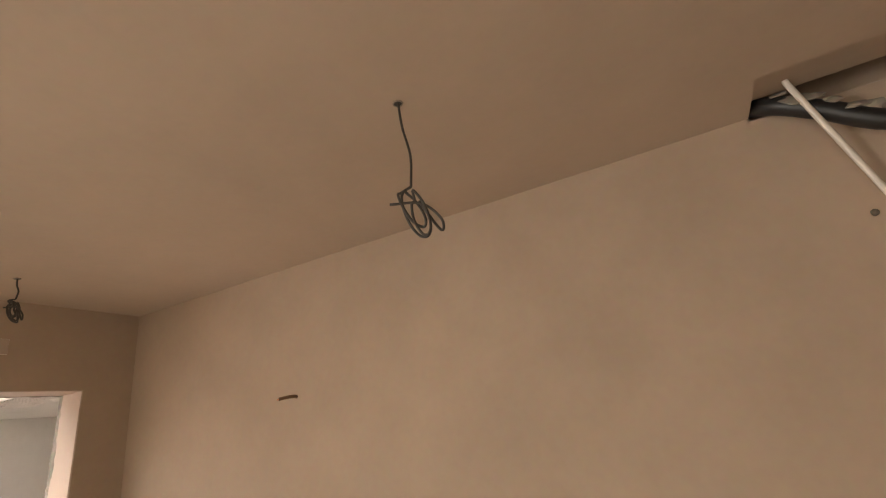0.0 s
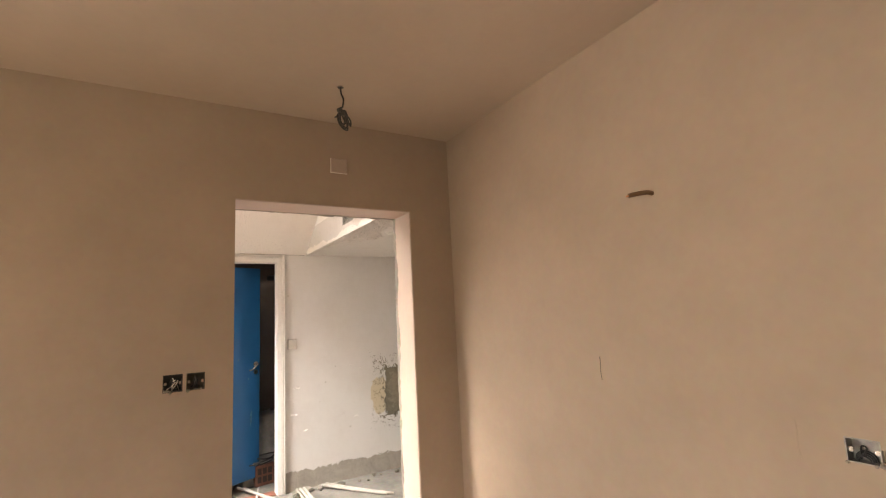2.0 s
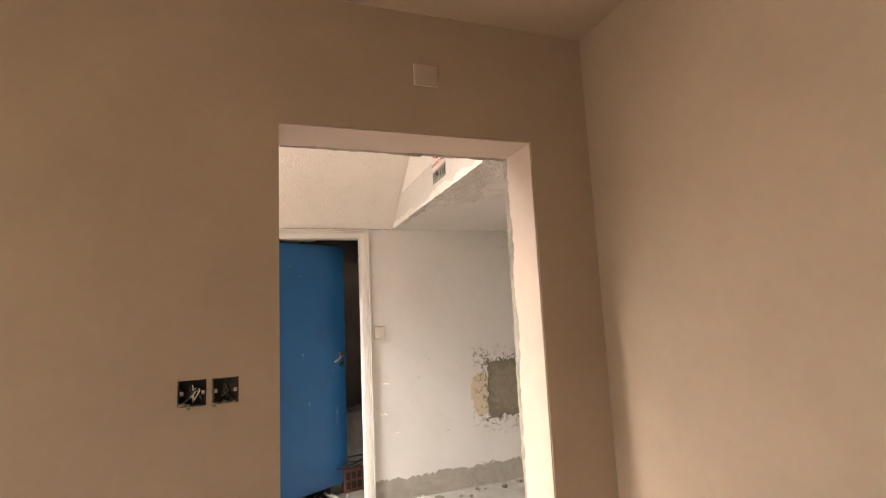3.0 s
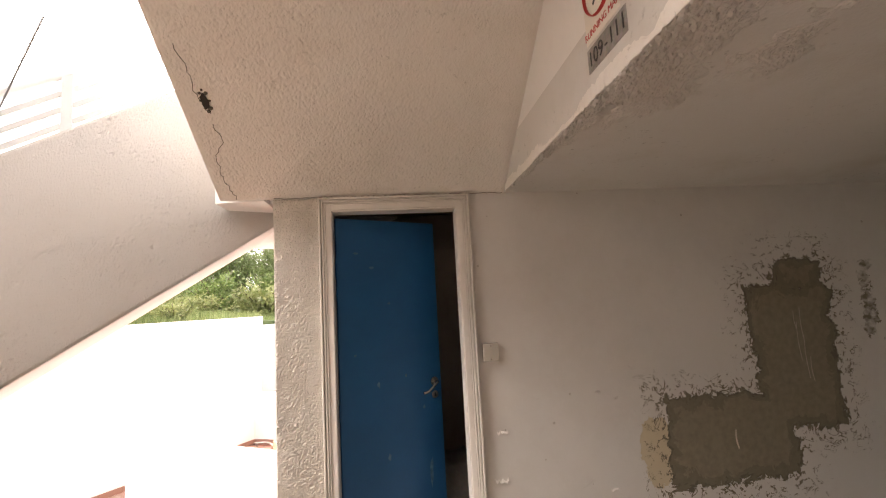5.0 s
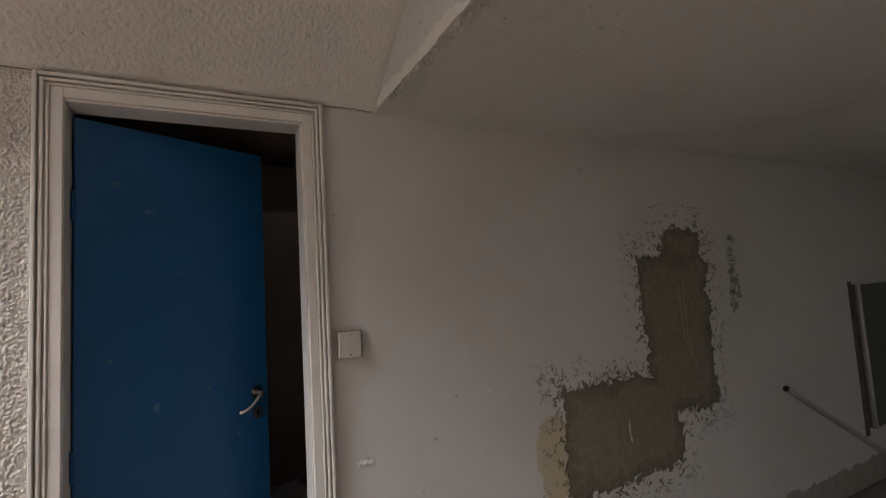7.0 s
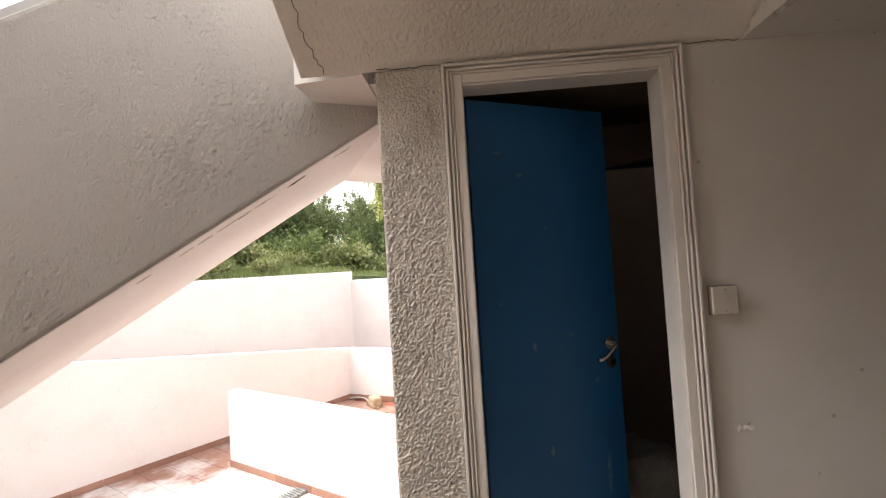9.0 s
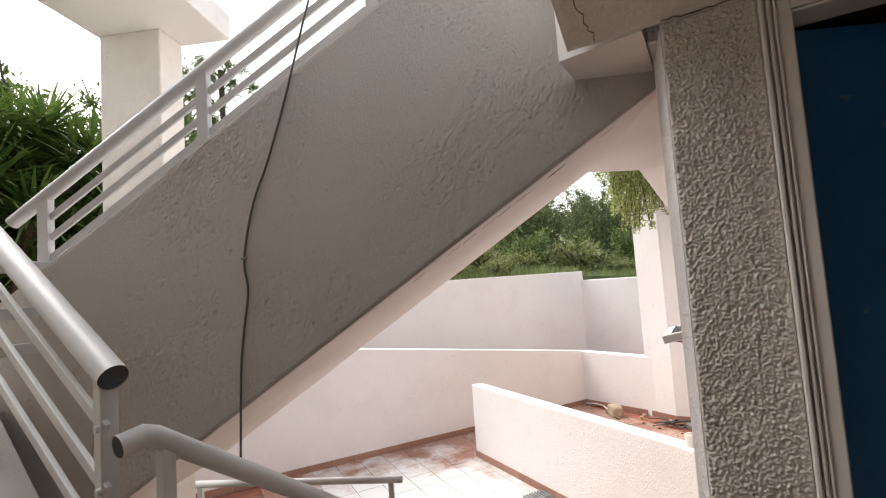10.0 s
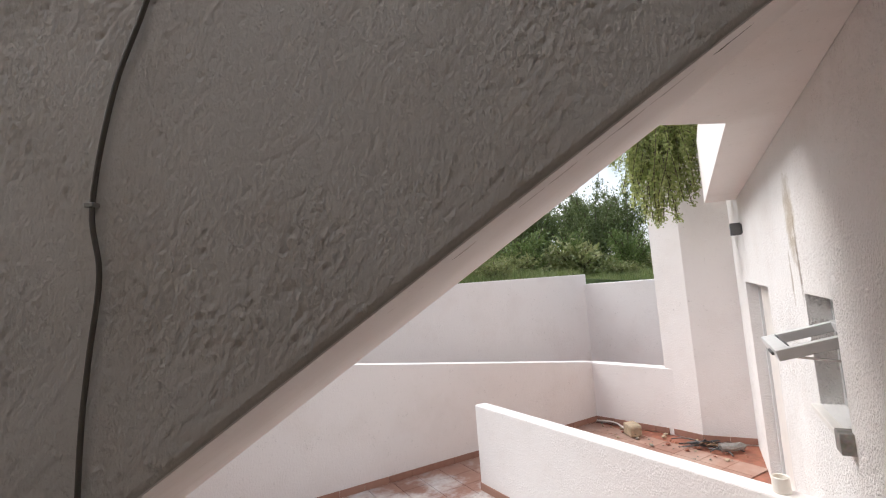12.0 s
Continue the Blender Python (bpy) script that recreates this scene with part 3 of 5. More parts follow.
def wall_line(name, p, q, thick, z0, z1, material, label, bevel=0.012):
    a, b = Vector(p), Vector(q)
    length = (b - a).length
    ob = setting(name, boxes((0, length, -thick / 2, thick / 2, z0, z1), bevel=bevel), material, label, "wall")
    ob.matrix_world = pose(a.x, a.y, 0, 0, 0, math.degrees(math.atan2(b.y - a.y, b.x - a.x)))
    return ob


wall_line("low_wall", (-9.85, -2.7), (-8.05, 0.3), 0.16, -1.02, -0.03, "court_white", "low white rendered courtyard wall")
gw = setting("garden_wall", prism([(0, -1.02), (10.5, -1.02), (10.5, 1.1), (4.5, 0.56), (0, -0.045)], "y", -0.1, 0.1, bevel=0.012), "court_white", "white rendered retaining wall with a rising top", "wall")
gw.matrix_world = pose(-12.9, -1.98, 0, 0, 0, math.degrees(math.atan2(-5.57, 8.9)))
wall_line("garden_wall_end", (-12.9, -1.98), (-12.375, -0.61), 0.2, -1.02, -0.05, "court_white", "short white rendered end wall")
wall_line("upper_wall", (-14.73, -2.35), (-4.5, -8.75), 0.2, -1.02, 1.454, "court_white", "tall white rendered wall below the hillside")
wall_line("upper_wall_end", (-14.73, -2.35), (-14.3, 0.3), 0.2, -1.02, 1.25, "court_white", "lower white wall below the hillside")
setting("column", prism([(-12.13, 0.3), (-12.13, -0.39), (-12.36, -0.8), (-13.2, -0.8), (-13.2, 0.3)], "z", -1.02, 4.6), "court_white", "white rendered corner column with a bevelled edge", "column")

# ---- ground out to the horizon ----
# along the upper wall (u) and away from it up the slope (v)
bm = bmesh.new()
us = [-3000, -400, -100, -60, *range(-40, 41, 2), 60, 100, 400, 3000]
vs_ = [-3000, -300, -60, -30, -12, -0.12, -0.06, 0.5, 1.5, *range(3, 40, 2), 60, 120, 400, 3000]


def hill(u, v):
    if v <= -0.1:
        return -1.25
    return (1.36 if u > -0.2 else 1.2) + min(0.09 * max(v, 0), 2.4) + 0.12 * noise.noise((u * 0.3, v * 0.3, 0)) * min(max(v, 0), 1)


def on_hill(u, v):
    a = math.atan2(-6.4, 10.23)
    return (-14.73 + u * math.cos(a) + v * math.sin(a), -2.35 + u * math.sin(a) - v * math.cos(a), hill(u, v))


grid = [[bm.verts.new(on_hill(u, v)) for v in vs_] for u in us]
for i in range(len(us) - 1):
    for j in range(len(vs_) - 1):
        bm.faces.new((grid[i][j], grid[i + 1][j], grid[i + 1][j + 1], grid[i][j + 1]))
setting("ground", bm, "grass", "green grassy hillside above the courtyard", "ground")

# ---- doorway reveals ----
setting("reveal", boxes((-3.252, -3.034, 1.519, 1.524, 0.0, 2.063), (-3.252, -3.034, 0.60, 1.524, 2.063, 2.068), bevel=0.002), "reveal_plaster", "pale fresh plaster lining of the doorway", "trim")


def ragged_edge(name, a, b, out, across, wide, seed, label, material="concrete"):
    """A broken strip of mortar along an edge from a to b, its free side torn."""
    rnd = random.Random(seed)
    bm = bmesh.new()
    a, b, out, across = Vector(a), Vector(b), Vector(out), Vector(across)
    k = int((b - a).length / 0.009)
    rows = []
    w = h = 0.5
    for i in range(k + 1):
        p = a.lerp(b, i / k)
        w = min(1.0, max(0.0, w + rnd.uniform(-0.22, 0.22)))
        h = min(1.0, max(0.0, h + rnd.uniform(-0.3, 0.3)))
        chip = rnd.random() < 0.06
        w, h = (w, 0.0) if chip else (w, h)
        deep = 0.001 + 0.006 * h
        rows.append([bm.verts.new(p), bm.verts.new(p + out * deep), bm.verts.new(p + out * deep * 0.8 + across * wide * (0.25 + 0.5 * w)), bm.verts.new(p + across * wide * (0.35 + 0.65 * w))])
    for r, q in zip(rows, rows[1:]):
        for j in range(4):
            bm.faces.new((r[j], r[(j + 1) % 4], q[(j + 1) % 4], q[j]))
    bm.faces.new(rows[0])
    bm.faces.new(rows[-1][::-1])
    return setting(name, bm, material, label, "trim")


ragged_edge("mortar_edge", (-3.25, 1.519, 0.0), (-3.25, 1.519, 2.063), (0, -1, 0), (0.05, 0, 0), 0.8, 3, "broken grey mortar edge of the doorway")
ragged_edge("mortar_edge_top", (-3.25, 0.622, 2.063), (-3.25, 1.519, 2.063), (0, 0, -1), (0.03, 0, 0), 0.8, 4, "broken grey mortar edge over the doorway")
ragged_edge("mortar_edge_side", (-3.25, 0.562, 0.0), (-3.25, 0.562, 2.063), (0, 1, 0), (0.03, 0, 0), 0.8, 5, "broken mortar edge beside the doorway")

ragged_edge("beam_edge", (-5.3, 1.516, 2.1215), (-3.3, 1.516, 2.1215), (0, -1, 0), (0, 0, 0.05), 1.1, 6, "crumbling lower edge of the porch beam", "rough_white")


def crumbling_band(name, x0, x1, y, z, label):
    """Old rough-cast left under a smooth skim: thick at the corner, reaching further in towards the house, its inner border torn."""
    nx, ny = 420, 110
    verts, faces = [], []
    for i in range(nx + 1):
        x = x0 + (x1 - x0) * i / nx
        t0 = min(max((x + 4.75) / 0.75, 0.0), 1.0)
        reach = 0.045 + 0.42 * t0 ** 1.3
        for j in range(ny + 1):
            t = j / ny
            yy = y - 0.006 * (1 - t) * (1 + noise.noise((x * 60, 1.0, 9.0))) + reach * t
            cover = 0.75 - t + 0.75 * noise.noise((x * 6, yy * 6, 2.0)) + 0.35 * noise.noise((x * 21, yy * 21, 4.0))
            lump = 0.45 + 0.9 * noise.noise((x * 95, yy * 95, 3.0)) + 0.5 * noise.noise((x * 190, yy * 190, 7.0))
            drop = max(0.0, lump) * 0.015 * min(max(cover * 2.5, 0.0), 1.0) if t < 1 else 0.0
            verts.append((x, yy, z + 0.0035 - drop - (0.0048 if cover > 0.05 and t < 1 else 0.0)))
    for i in range(nx):
        for j in range(ny):
            a = i * (ny + 1) + j
            faces.append((a, a + 1, a + ny + 2, a + ny + 1))
    me = bpy.data.meshes.new(name)
    me.from_pydata(verts, [], faces)
    me.materials.append(M["crumble"])
    return tagged(new(name, me), label, "trim", "", "structure")


crumbling_band("beam_crumble", -5.2, -3.3, 1.516, 2.12, "broken rough render under the porch beam's corner")

# ---- room: cables, boxes, plates ----
def coil_cable(x, y, z, drop, size, seed, turns, label):
    rnd = random.Random(seed)
    ob = base("hanging_cable", x, y, z, label, "cable", group="cables hanging from the ceiling")
    across = Vector((0.78, 0.36, 0))
    lead = smooth_path([(0, 0, 0.02), tuple(across * 0.006 + Vector((0, 0, -drop * 0.3))), tuple(across * 0.022 + Vector((0, 0, -drop * 0.65))), tuple(across * 0.014 + Vector((0, 0, -drop)))], 8)
    part("lead", tube(bmesh.new(), lead, 0.0036, 8), "grey_cable", ob, smooth=True)
    pts = [lead[-1]]
    # loops of differing size and lean, drawn out downwards, then the loose end
    for k in range(turns):
        tilt = 0.62 - 0.13 * k + rnd.uniform(-0.05, 0.05)
        big, small = size * (0.50, 0.56, 0.40, 0.33)[k % 4], size * (0.19, 0.25, 0.17, 0.24)[k % 4]
        cx, cz = size * (0.08, 0.16, 0.26, 0.12)[k % 4], -drop - size * (0.46, 0.56, 0.68, 0.44)[k % 4]
        for i in range(10):
            a = math.pi / 2 + i / 10 * 2 * math.pi
            u, v = math.cos(a) * small, math.sin(a) * big
            pts.append(across * (cx + u * math.cos(tilt) - v * math.sin(tilt) * 0.75) + Vector((-0.42, 0.9, 0)) * rnd.uniform(-0.012, 0.012) + Vector((0, 0, cz + u * math.sin(tilt) * 0.5 + v * math.cos(tilt))))
    pts.append(across * (size * 0.66) + Vector((0, 0, -drop - size * 0.98)))
    pts.append(across * (size * 0.62) + Vector((0.01, 0, -drop - size * 0.76)))
    pts.append(across * (size * 0.2) + Vector((0.012, 0, -drop - size * 0.40)))
    pts.append(across * (-size * 0.5) + Vector((0.012, 0, -drop - size * 0.34)))
    part("coil", tube(bmesh.new(), smooth_path(pts, 5), 0.0036, 8), "grey_cable", ob, smooth=True)
    rim = bmesh.new()
    ring = [(0.013 * math.cos(t), 0.013 * math.sin(t), -0.001) for t in [k * math.pi / 8 for k in range(17)]]
    tube(rim, ring, 0.0025, 6, caps=False)
    part("hole_rim", rim, "concrete", ob, "chipped hole in the plaster")
    bm = bmesh.new()
    bmesh.ops.create_circle(bm, cap_ends=True, radius=0.012, segments=14, matrix=Matrix.Translation((0, 0, -0.002)))
    part("hole", bm, "black_plastic", ob)
    return ob


coil_cable(-0.547, 1.0, 2.517, 0.262, 0.132, 2, 3, "grey cable tied in a loose knot hanging from the ceiling")
coil_cable(-2.637, 1.0, 2.517, 0.10, 0.10, 7, 4, "short grey cable wound in a tight coil under the ceiling")

plate = base("blank_plate", -3.03, 1.1135, 2.2815, "white square blanking plate on the wall above the doorway", "plate")
part("cover", boxes((0, 0.011, -0.0425, 0.0425, -0.0375, 0.0375), bevel=0.003), "reveal_plaster", plate)
part("back", boxes((0, 0.004, -0.0445, 0.0445, -0.0395, 0.0395), bevel=0.001), "white_plastic", plate)


def back_box(ob, w, h, seed, spin, material="cement"):
    """An open metal back box let into the wall: its face looks along +x of its base."""
    rnd = random.Random(seed)
    bm = boxes((-0.034, -0.031, -w / 2, w / 2, -h / 2, h / 2), (-0.034, 0.001, -w / 2, -w / 2 + 0.003, -h / 2, h / 2), (-0.034, 0.001, w / 2 - 0.003, w / 2, -h / 2, h / 2),
               (-0.034, 0.001, -w / 2, w / 2, -h / 2, -h / 2 + 0.003), (-0.034, 0.001, -w / 2, w / 2, h / 2 - 0.003, h / 2))
    part("box", bm, material, ob)
    for k in (-1, 1):
        part("lug", boxes((-0.008, -0.005, k * (w / 2 - 0.009) - 0.005, k * (w / 2 - 0.009) + 0.005, -0.006, 0.006), bevel=0.001), "steel", ob)
    for _ in range(spin):
        y0, z0 = rnd.uniform(-0.5, 0.5) * w * 0.7, -h * 0.45
        pts = [(-0.03, y0, z0), (-0.012, y0 * 0.4, rnd.uniform(-0.2, 0.3) * h), (-0.006, rnd.uniform(-0.3, 0.3) * w, rnd.uniform(-0.1, 0.35) * h), (-0.02, rnd.uniform(-0.3, 0.3) * w, -h * 0.35)]
        part("wire", tube(bmesh.new(), smooth_path(pts, 5), 0.0022, 6), rnd.choice(("grey_cable", "black_plastic", "white_plastic")), ob, smooth=True)
    for _ in range(6):
        blob = bmesh.new()
        e = rnd.uniform(-0.5, 0.5)
        r = rnd.uniform(0.004, 0.008)
        bmesh.ops.create_icosphere(blob, subdivisions=1, radius=r, matrix=Matrix.Translation((rnd.uniform(-0.006, 0.001), e * w, -h / 2 + rnd.uniform(-0.002, 0.006))))
        part("mortar_crumb", blob, "concrete", ob, "crumb of grey mortar")


def niche(name, host, spans):
    """Cut square pockets through the face of a wall by a boolean that is applied at once."""
    cut = bmesh.new()
    for s in spans:
        box(cut, *s)
    me = bpy.data.meshes.new("cut")
    cut.to_mesh(me)
    cut.free()
    tool = new("cut", me)
    mod = host.modifiers.new("cut", "BOOLEAN")
    mod.operation, mod.object, mod.solver = "DIFFERENCE", tool, "EXACT"
    done = bpy.data.meshes.new_from_object(host.evaluated_get(bpy.context.evaluated_depsgraph_get()))
    host.modifiers.clear()
    host.data = done
    bpy.data.objects.remove(tool)


W_SOCKETS = [(0.385, 0.072, 0.072), (0.470, 0.070, 0.072)]
N_SOCKETS = [(-1.232, 0.068), (-1.149, 0.066), (-1.061, 0.070), (-0.942, 0.130), (-0.826, 0.064)]
niche("w", bpy.data.objects["wall_west"], [(-3.065, -3.0, y - w / 2, y + w / 2, 1.254 - h / 2, 1.254 + h / 2) for y, w, h in W_SOCKETS])
niche("n", bpy.data.objects["wall_north"], [(x - w / 2, x + w / 2, 1.7, 1.82, 1.092, 1.150) for x, w in N_SOCKETS])
niche("n", bpy.data.objects["wall_north"], [(a, b, 1.7, 1.797, 1.103, 1.131) for a, b in ((-1.199, -1.181), (-1.117, -1.095), (-1.027, -1.006), (-0.878, -0.857))])
for i, (y, w, h) in enumerate(W_SOCKETS):
    b = base("socket_box", -3.03, y, 1.254, ("open metal socket box full of loose wires", "open metal socket box with a few wires")[i], "socket box", group="socket boxes beside the doorway")
    back_box(b, w, h, 11 + i, 7 - 3 * i, ("black_plastic", "cement")[i])
for i, (x, w) in enumerate(N_SOCKETS):
    b = base("socket_box", x, 1.785, 1.121, "wide open metal socket box with an oval cable duct" if w > 0.1 else "open metal socket box smeared with mortar", "socket box", -90, "row of socket boxes in the wall")
    back_box(b, w, 0.058, 21 + i, 1, "galvanised")
    duct = bmesh.new()
    for k in range(4):
        r = 0.021 - 0.003 * k
        tube(duct, [(-0.028 + 0.005 * k, r * math.cos(t) - 0.004, -0.026 + r * math.sin(t)) for t in [j * math.pi / 10 for j in range(11)]], 0.0022, 6)
    part("duct", duct, "black_plastic", b, smooth=True)

stub = base("cable_stub", -1.70, 1.785, 1.862, "short brown cable end sticking out of the wall", "cable")
part("sheath", tube(bmesh.new(), smooth_path([(0, 0.01, 0), (-0.006, -0.02, 0.004), (-0.03, -0.055, 0.0), (-0.042, -0.072, -0.004)], 5), 0.008, 10), "brown_cable", stub, smooth=True)
part("core", tube(bmesh.new(), [(-0.042, -0.072, -0.004), (-0.046, -0.079, -0.006)], 0.003, 8), "copper", stub)
mk = base("wall_crack", -1.996, 1.784, 1.255, "thin vertical scratch in the plaster", "crack")
part("line", tube(bmesh.new(), smooth_path([(0, 0, 0.044), (0.001, 0, 0.02), (-0.001, 0, -0.01), (0.002, 0, -0.044)], 4), 0.0011, 5), "cement", mk)

mk = base("wall_crack", -1.366, 1.784, 1.124, "thin upright trowel line in the plaster", "crack")
part("line", tube(bmesh.new(), smooth_path([(0, 0, 0.05), (0.002, 0, 0.02), (0.0, 0, -0.02), (0.004, 0, -0.05)], 4), 0.0009, 5), "room_plaster", mk)

# pipes and conduit in the hole of the ceiling
pipe = base("waste_pipe", 0.4, 1.80, 2.53, "black plastic waste pipe showing in the ceiling hole", "pipe")
part("tube", tube(bmesh.new(), smooth_path([(-0.04, 0.01, 0.035), (0.033, -0.06, -0.02), (0.138, -0.078, -0.095), (0.30, -0.095, -0.21), (0.7, -0.12, -0.32)], 4), 0.031, 16), "black_plastic", pipe, smooth=True)
part("branch", tube(bmesh.new(), [(-0.01, -0.01, 0.12), (0.8, -0.06, 0.05)], 0.036, 12), "black_plastic", pipe, smooth=True)
rng = random.Random(14)
for k in range(9):
    lump = bmesh.new()
    bmesh.ops.create_icosphere(lump, subdivisions=2, radius=rng.uniform(0.016, 0.03))
    for v in lump.verts:
        v.co *= rng.uniform(0.7, 1.15)
        v.co.x, v.co.z = v.co.x * rng.uniform(1.3, 1.7), v.co.z * 0.28
    q = part("plaster_smear", lump, "concrete", pipe, "smear of dry plaster")
    f = 0.04 * k
    q.matrix_local = pose(0.04 + f, -0.095 - 0.06 * f, 0.0 - 0.72 * f + rng.uniform(-0.012, 0.012), rng.uniform(40, 100), 8, rng.uniform(-30, 10))
cond = base("conduit", 0.486, 1.70, 2.60, "thin white plastic conduit leaning out of the ceiling hole", "pipe")
part("tube", tube(bmesh.new(), [(-0.035, -0.03, 0.06), (-0.02, -0.02, -0.06), (0.125, 0.055, -0.5), (0.205, 0.07, -0.75)], 0.0095, 10), "white_plastic", cond, smooth=True)
ragged_edge("broken_plaster", (0.35, 1.785, 2.502), (1.6, 1.785, 2.502), (0, 0, 1), (0, 0.05, 0), 1.4, 8, "chipped plaster edge below the ceiling hole", "reveal_plaster")
nl = base("wall_plug", 0.563, 1.785, 2.102, "small chipped plug hole in the plaster", "hole")
nb = bmesh.new()
bmesh.ops.create_icosphere(nb, subdivisions=2, radius=0.011)
part("plug", nb, "cement", nl)

# ---- porch and stair: rough-cast faces with real relief ----
def relief(name, nu, nv, place, height, material, label):
    """A fine sheet of raised render: place(a, b, h) gives the point at h metres above the wall, a and b from 0 to 1."""
    verts, faces = [], []
    for i in range(nu + 1):
        for j in range(nv + 1):
            rim = min(i, nu - i, j, nv - j)
            a, b = i / nu, j / nv
            verts.append(tuple(place(a, b, 0.002 + (height(a, b) if rim > 1 else 0.0))))
    for i in range(nu):
        for j in range(nv):
            k = i * (nv + 1) + j
            faces.append((k, k + 1, k + nv + 2, k + nv + 1))
    me = bpy.data.meshes.new(name)
    me.from_pydata(verts, [], faces)
    me.materials.append(M[material])
    for p in me.polygons:
        p.use_smooth = True
    return tagged(new(name, me), label, "wall", "", "structure")


def worms(p, q, f, stretch, seed):
    """Thrown render pressed into short winding ridges, 0 to 1."""
    w = 0.8 * noise.noise((p * f * 0.5, q * f * 0.4, seed + 9))
    r = 1.0 - 2.4 * abs(noise.noise((p * f + w, q * f * stretch + w, seed)))
    k = 0.6 * noise.noise((p * f * 1.9, q * f * 1.7 * stretch, seed + 3))
    return min(max(0.35 + 0.5 * r + k, 0.0), 1.2)


PY0, PY1 = 0.285, 0.515
relief("pier_render", 88, 800, lambda a, b, h: (-5.36 + h, PY0 + (PY1 - PY0) * a, -0.065 + 2.183 * b),
       lambda a, b: 0.0075 * worms((PY1 - PY0) * a, 2.18 * b, 130, 0.8, 1.7), "pier_coat", "thick white rough-cast render on the corner pier")

SLOPE = math.atan(0.68)


def soffit_at(a, b, h):
    x = -5.345 + 2.06 * a
    return (x + h * math.sin(SLOPE), 0.026 + 1.486 * b, 2.12 + 0.68 * (x + 5.36) - h * math.cos(SLOPE))


def soffit_grain(a, b):
    p, q = 2.49 * a, 1.486 * b
    worn = 0.62 + 0.6 * noise.noise((p * 2.1, q * 2.6, 5.0)) - 0.55 * max(0.0, b - 0.62) * 2.6
    return 0.0062 * min(max(worn, 0.14), 1.0) * worms(p, q, 58, 1.6, 4.2)


relief("soffit_render", 540, 340, soffit_at, soffit_grain, "rough_white", "white rough-cast render on the sloping stair underside")


def parapet_at(a, b, h):
    q = -0.14 + 2.75 * a
    lo, hi = low(q) + 0.004, min(top(q), top(2.55)) - 0.004
    return (-5.11 + h, q, lo + (hi - lo) * b)


def parapet_grain(a, b):
    p, q = 2.75 * a, 1.12 * b + 1.8 * a
    n1 = noise.noise((p * 110, q * 74, 2.2)) + 0.6 * noise.noise((p * 190, q * 130, 6.2))
    worn = 0.5 + 0.7 * noise.noise((p * 1.7, q * 1.9, 8.0)) + 0.4 * noise.noise((p * 7, q * 6, 3.0)) - 0.3 * a
    pit = min(0.0, noise.noise((p * 72, q * 60, 11.0)) + 0.34)
    return 0.004 + 0.0085 * min(max(worn, 0.12), 1.0) * min(max(0.0, n1 - 0.02), 0.6) + 0.018 * pit * min(max(worn + 0.2, 0.2), 1.0)


relief("parapet_render", 640, 250, parapet_at, parapet_grain, "stair_white_shaded", "white rough-cast render on the face of the stair parapet").matrix_world = RUN

# grimy joint between the wall, the frame's head and the sloping soffit
rng = random.Random(19)
for n_, (ya, yb) in enumerate(((0.29, 0.78), (0.74, 1.12), (1.08, 1.505))):
    pts = [(-5.352 + rng.uniform(-0.002, 0.003), ya + (yb - ya) * k / 30, 2.121 + rng.uniform(-0.004, 0.004)) for k in range(31)]
    setting("joint_crack", tube(bmesh.new(), pts, 0.0017, 5), "seam_dirt", "dirty open joint along the top of the wall", "crack")

# ---- door frame ----
frame_ob = base("door_frame", -5.36, 0.91, 0.0, "white moulded wooden door frame with scuffed paint", "door frame")
# the section of the architrave, from its outer edge inwards: width and thickness of each bead
BEADS = ((0.011, 0.026), (0.005, 0.008), (0.009, 0.022), (0.005, 0.009), (0.007, 0.019), (0.031, 0.014))
Y0, Y1, ZT = -0.396, 0.404, 2.118
o = 0.0
for w, t in BEADS:
    name = "architrave" if w > 0.02 else "groove" if t < 0.01 else "moulding"
    bev = 0.003 if t > 0.01 else 0.0
    part(name, boxes((0, t, Y0 + o, Y0 + o + w, -0.065, ZT - o), bevel=bev), "gloss_white", frame_ob)
    part(name, boxes((0, t, Y1 - o - w, Y1 - o, -0.065, ZT - o), bevel=bev), "gloss_white", frame_ob)
    part(name, boxes((0, t - 0.0006, Y0 + o + w - 0.001, Y1 - o - w + 0.001, ZT - o - w, ZT - o), bevel=bev), "gloss_white", frame_ob)
    o += w
for y0, y1, z0, z1 in ((-0.338, -0.326, -0.065, 2.05), (0.330, 0.338, -0.065, 2.05), (-0.326, 0.330, 2.042, 2.05)):
    part("lining", boxes((-0.1, 0.006, y0, y1, z0, z1), bevel=0.002), "gloss_white", frame_ob)
part("threshold", boxes((-0.1, 0.0, -0.32, 0.325, -0.065, -0.05), bevel=0.003), "terracotta", frame_ob, "worn red clay threshold")

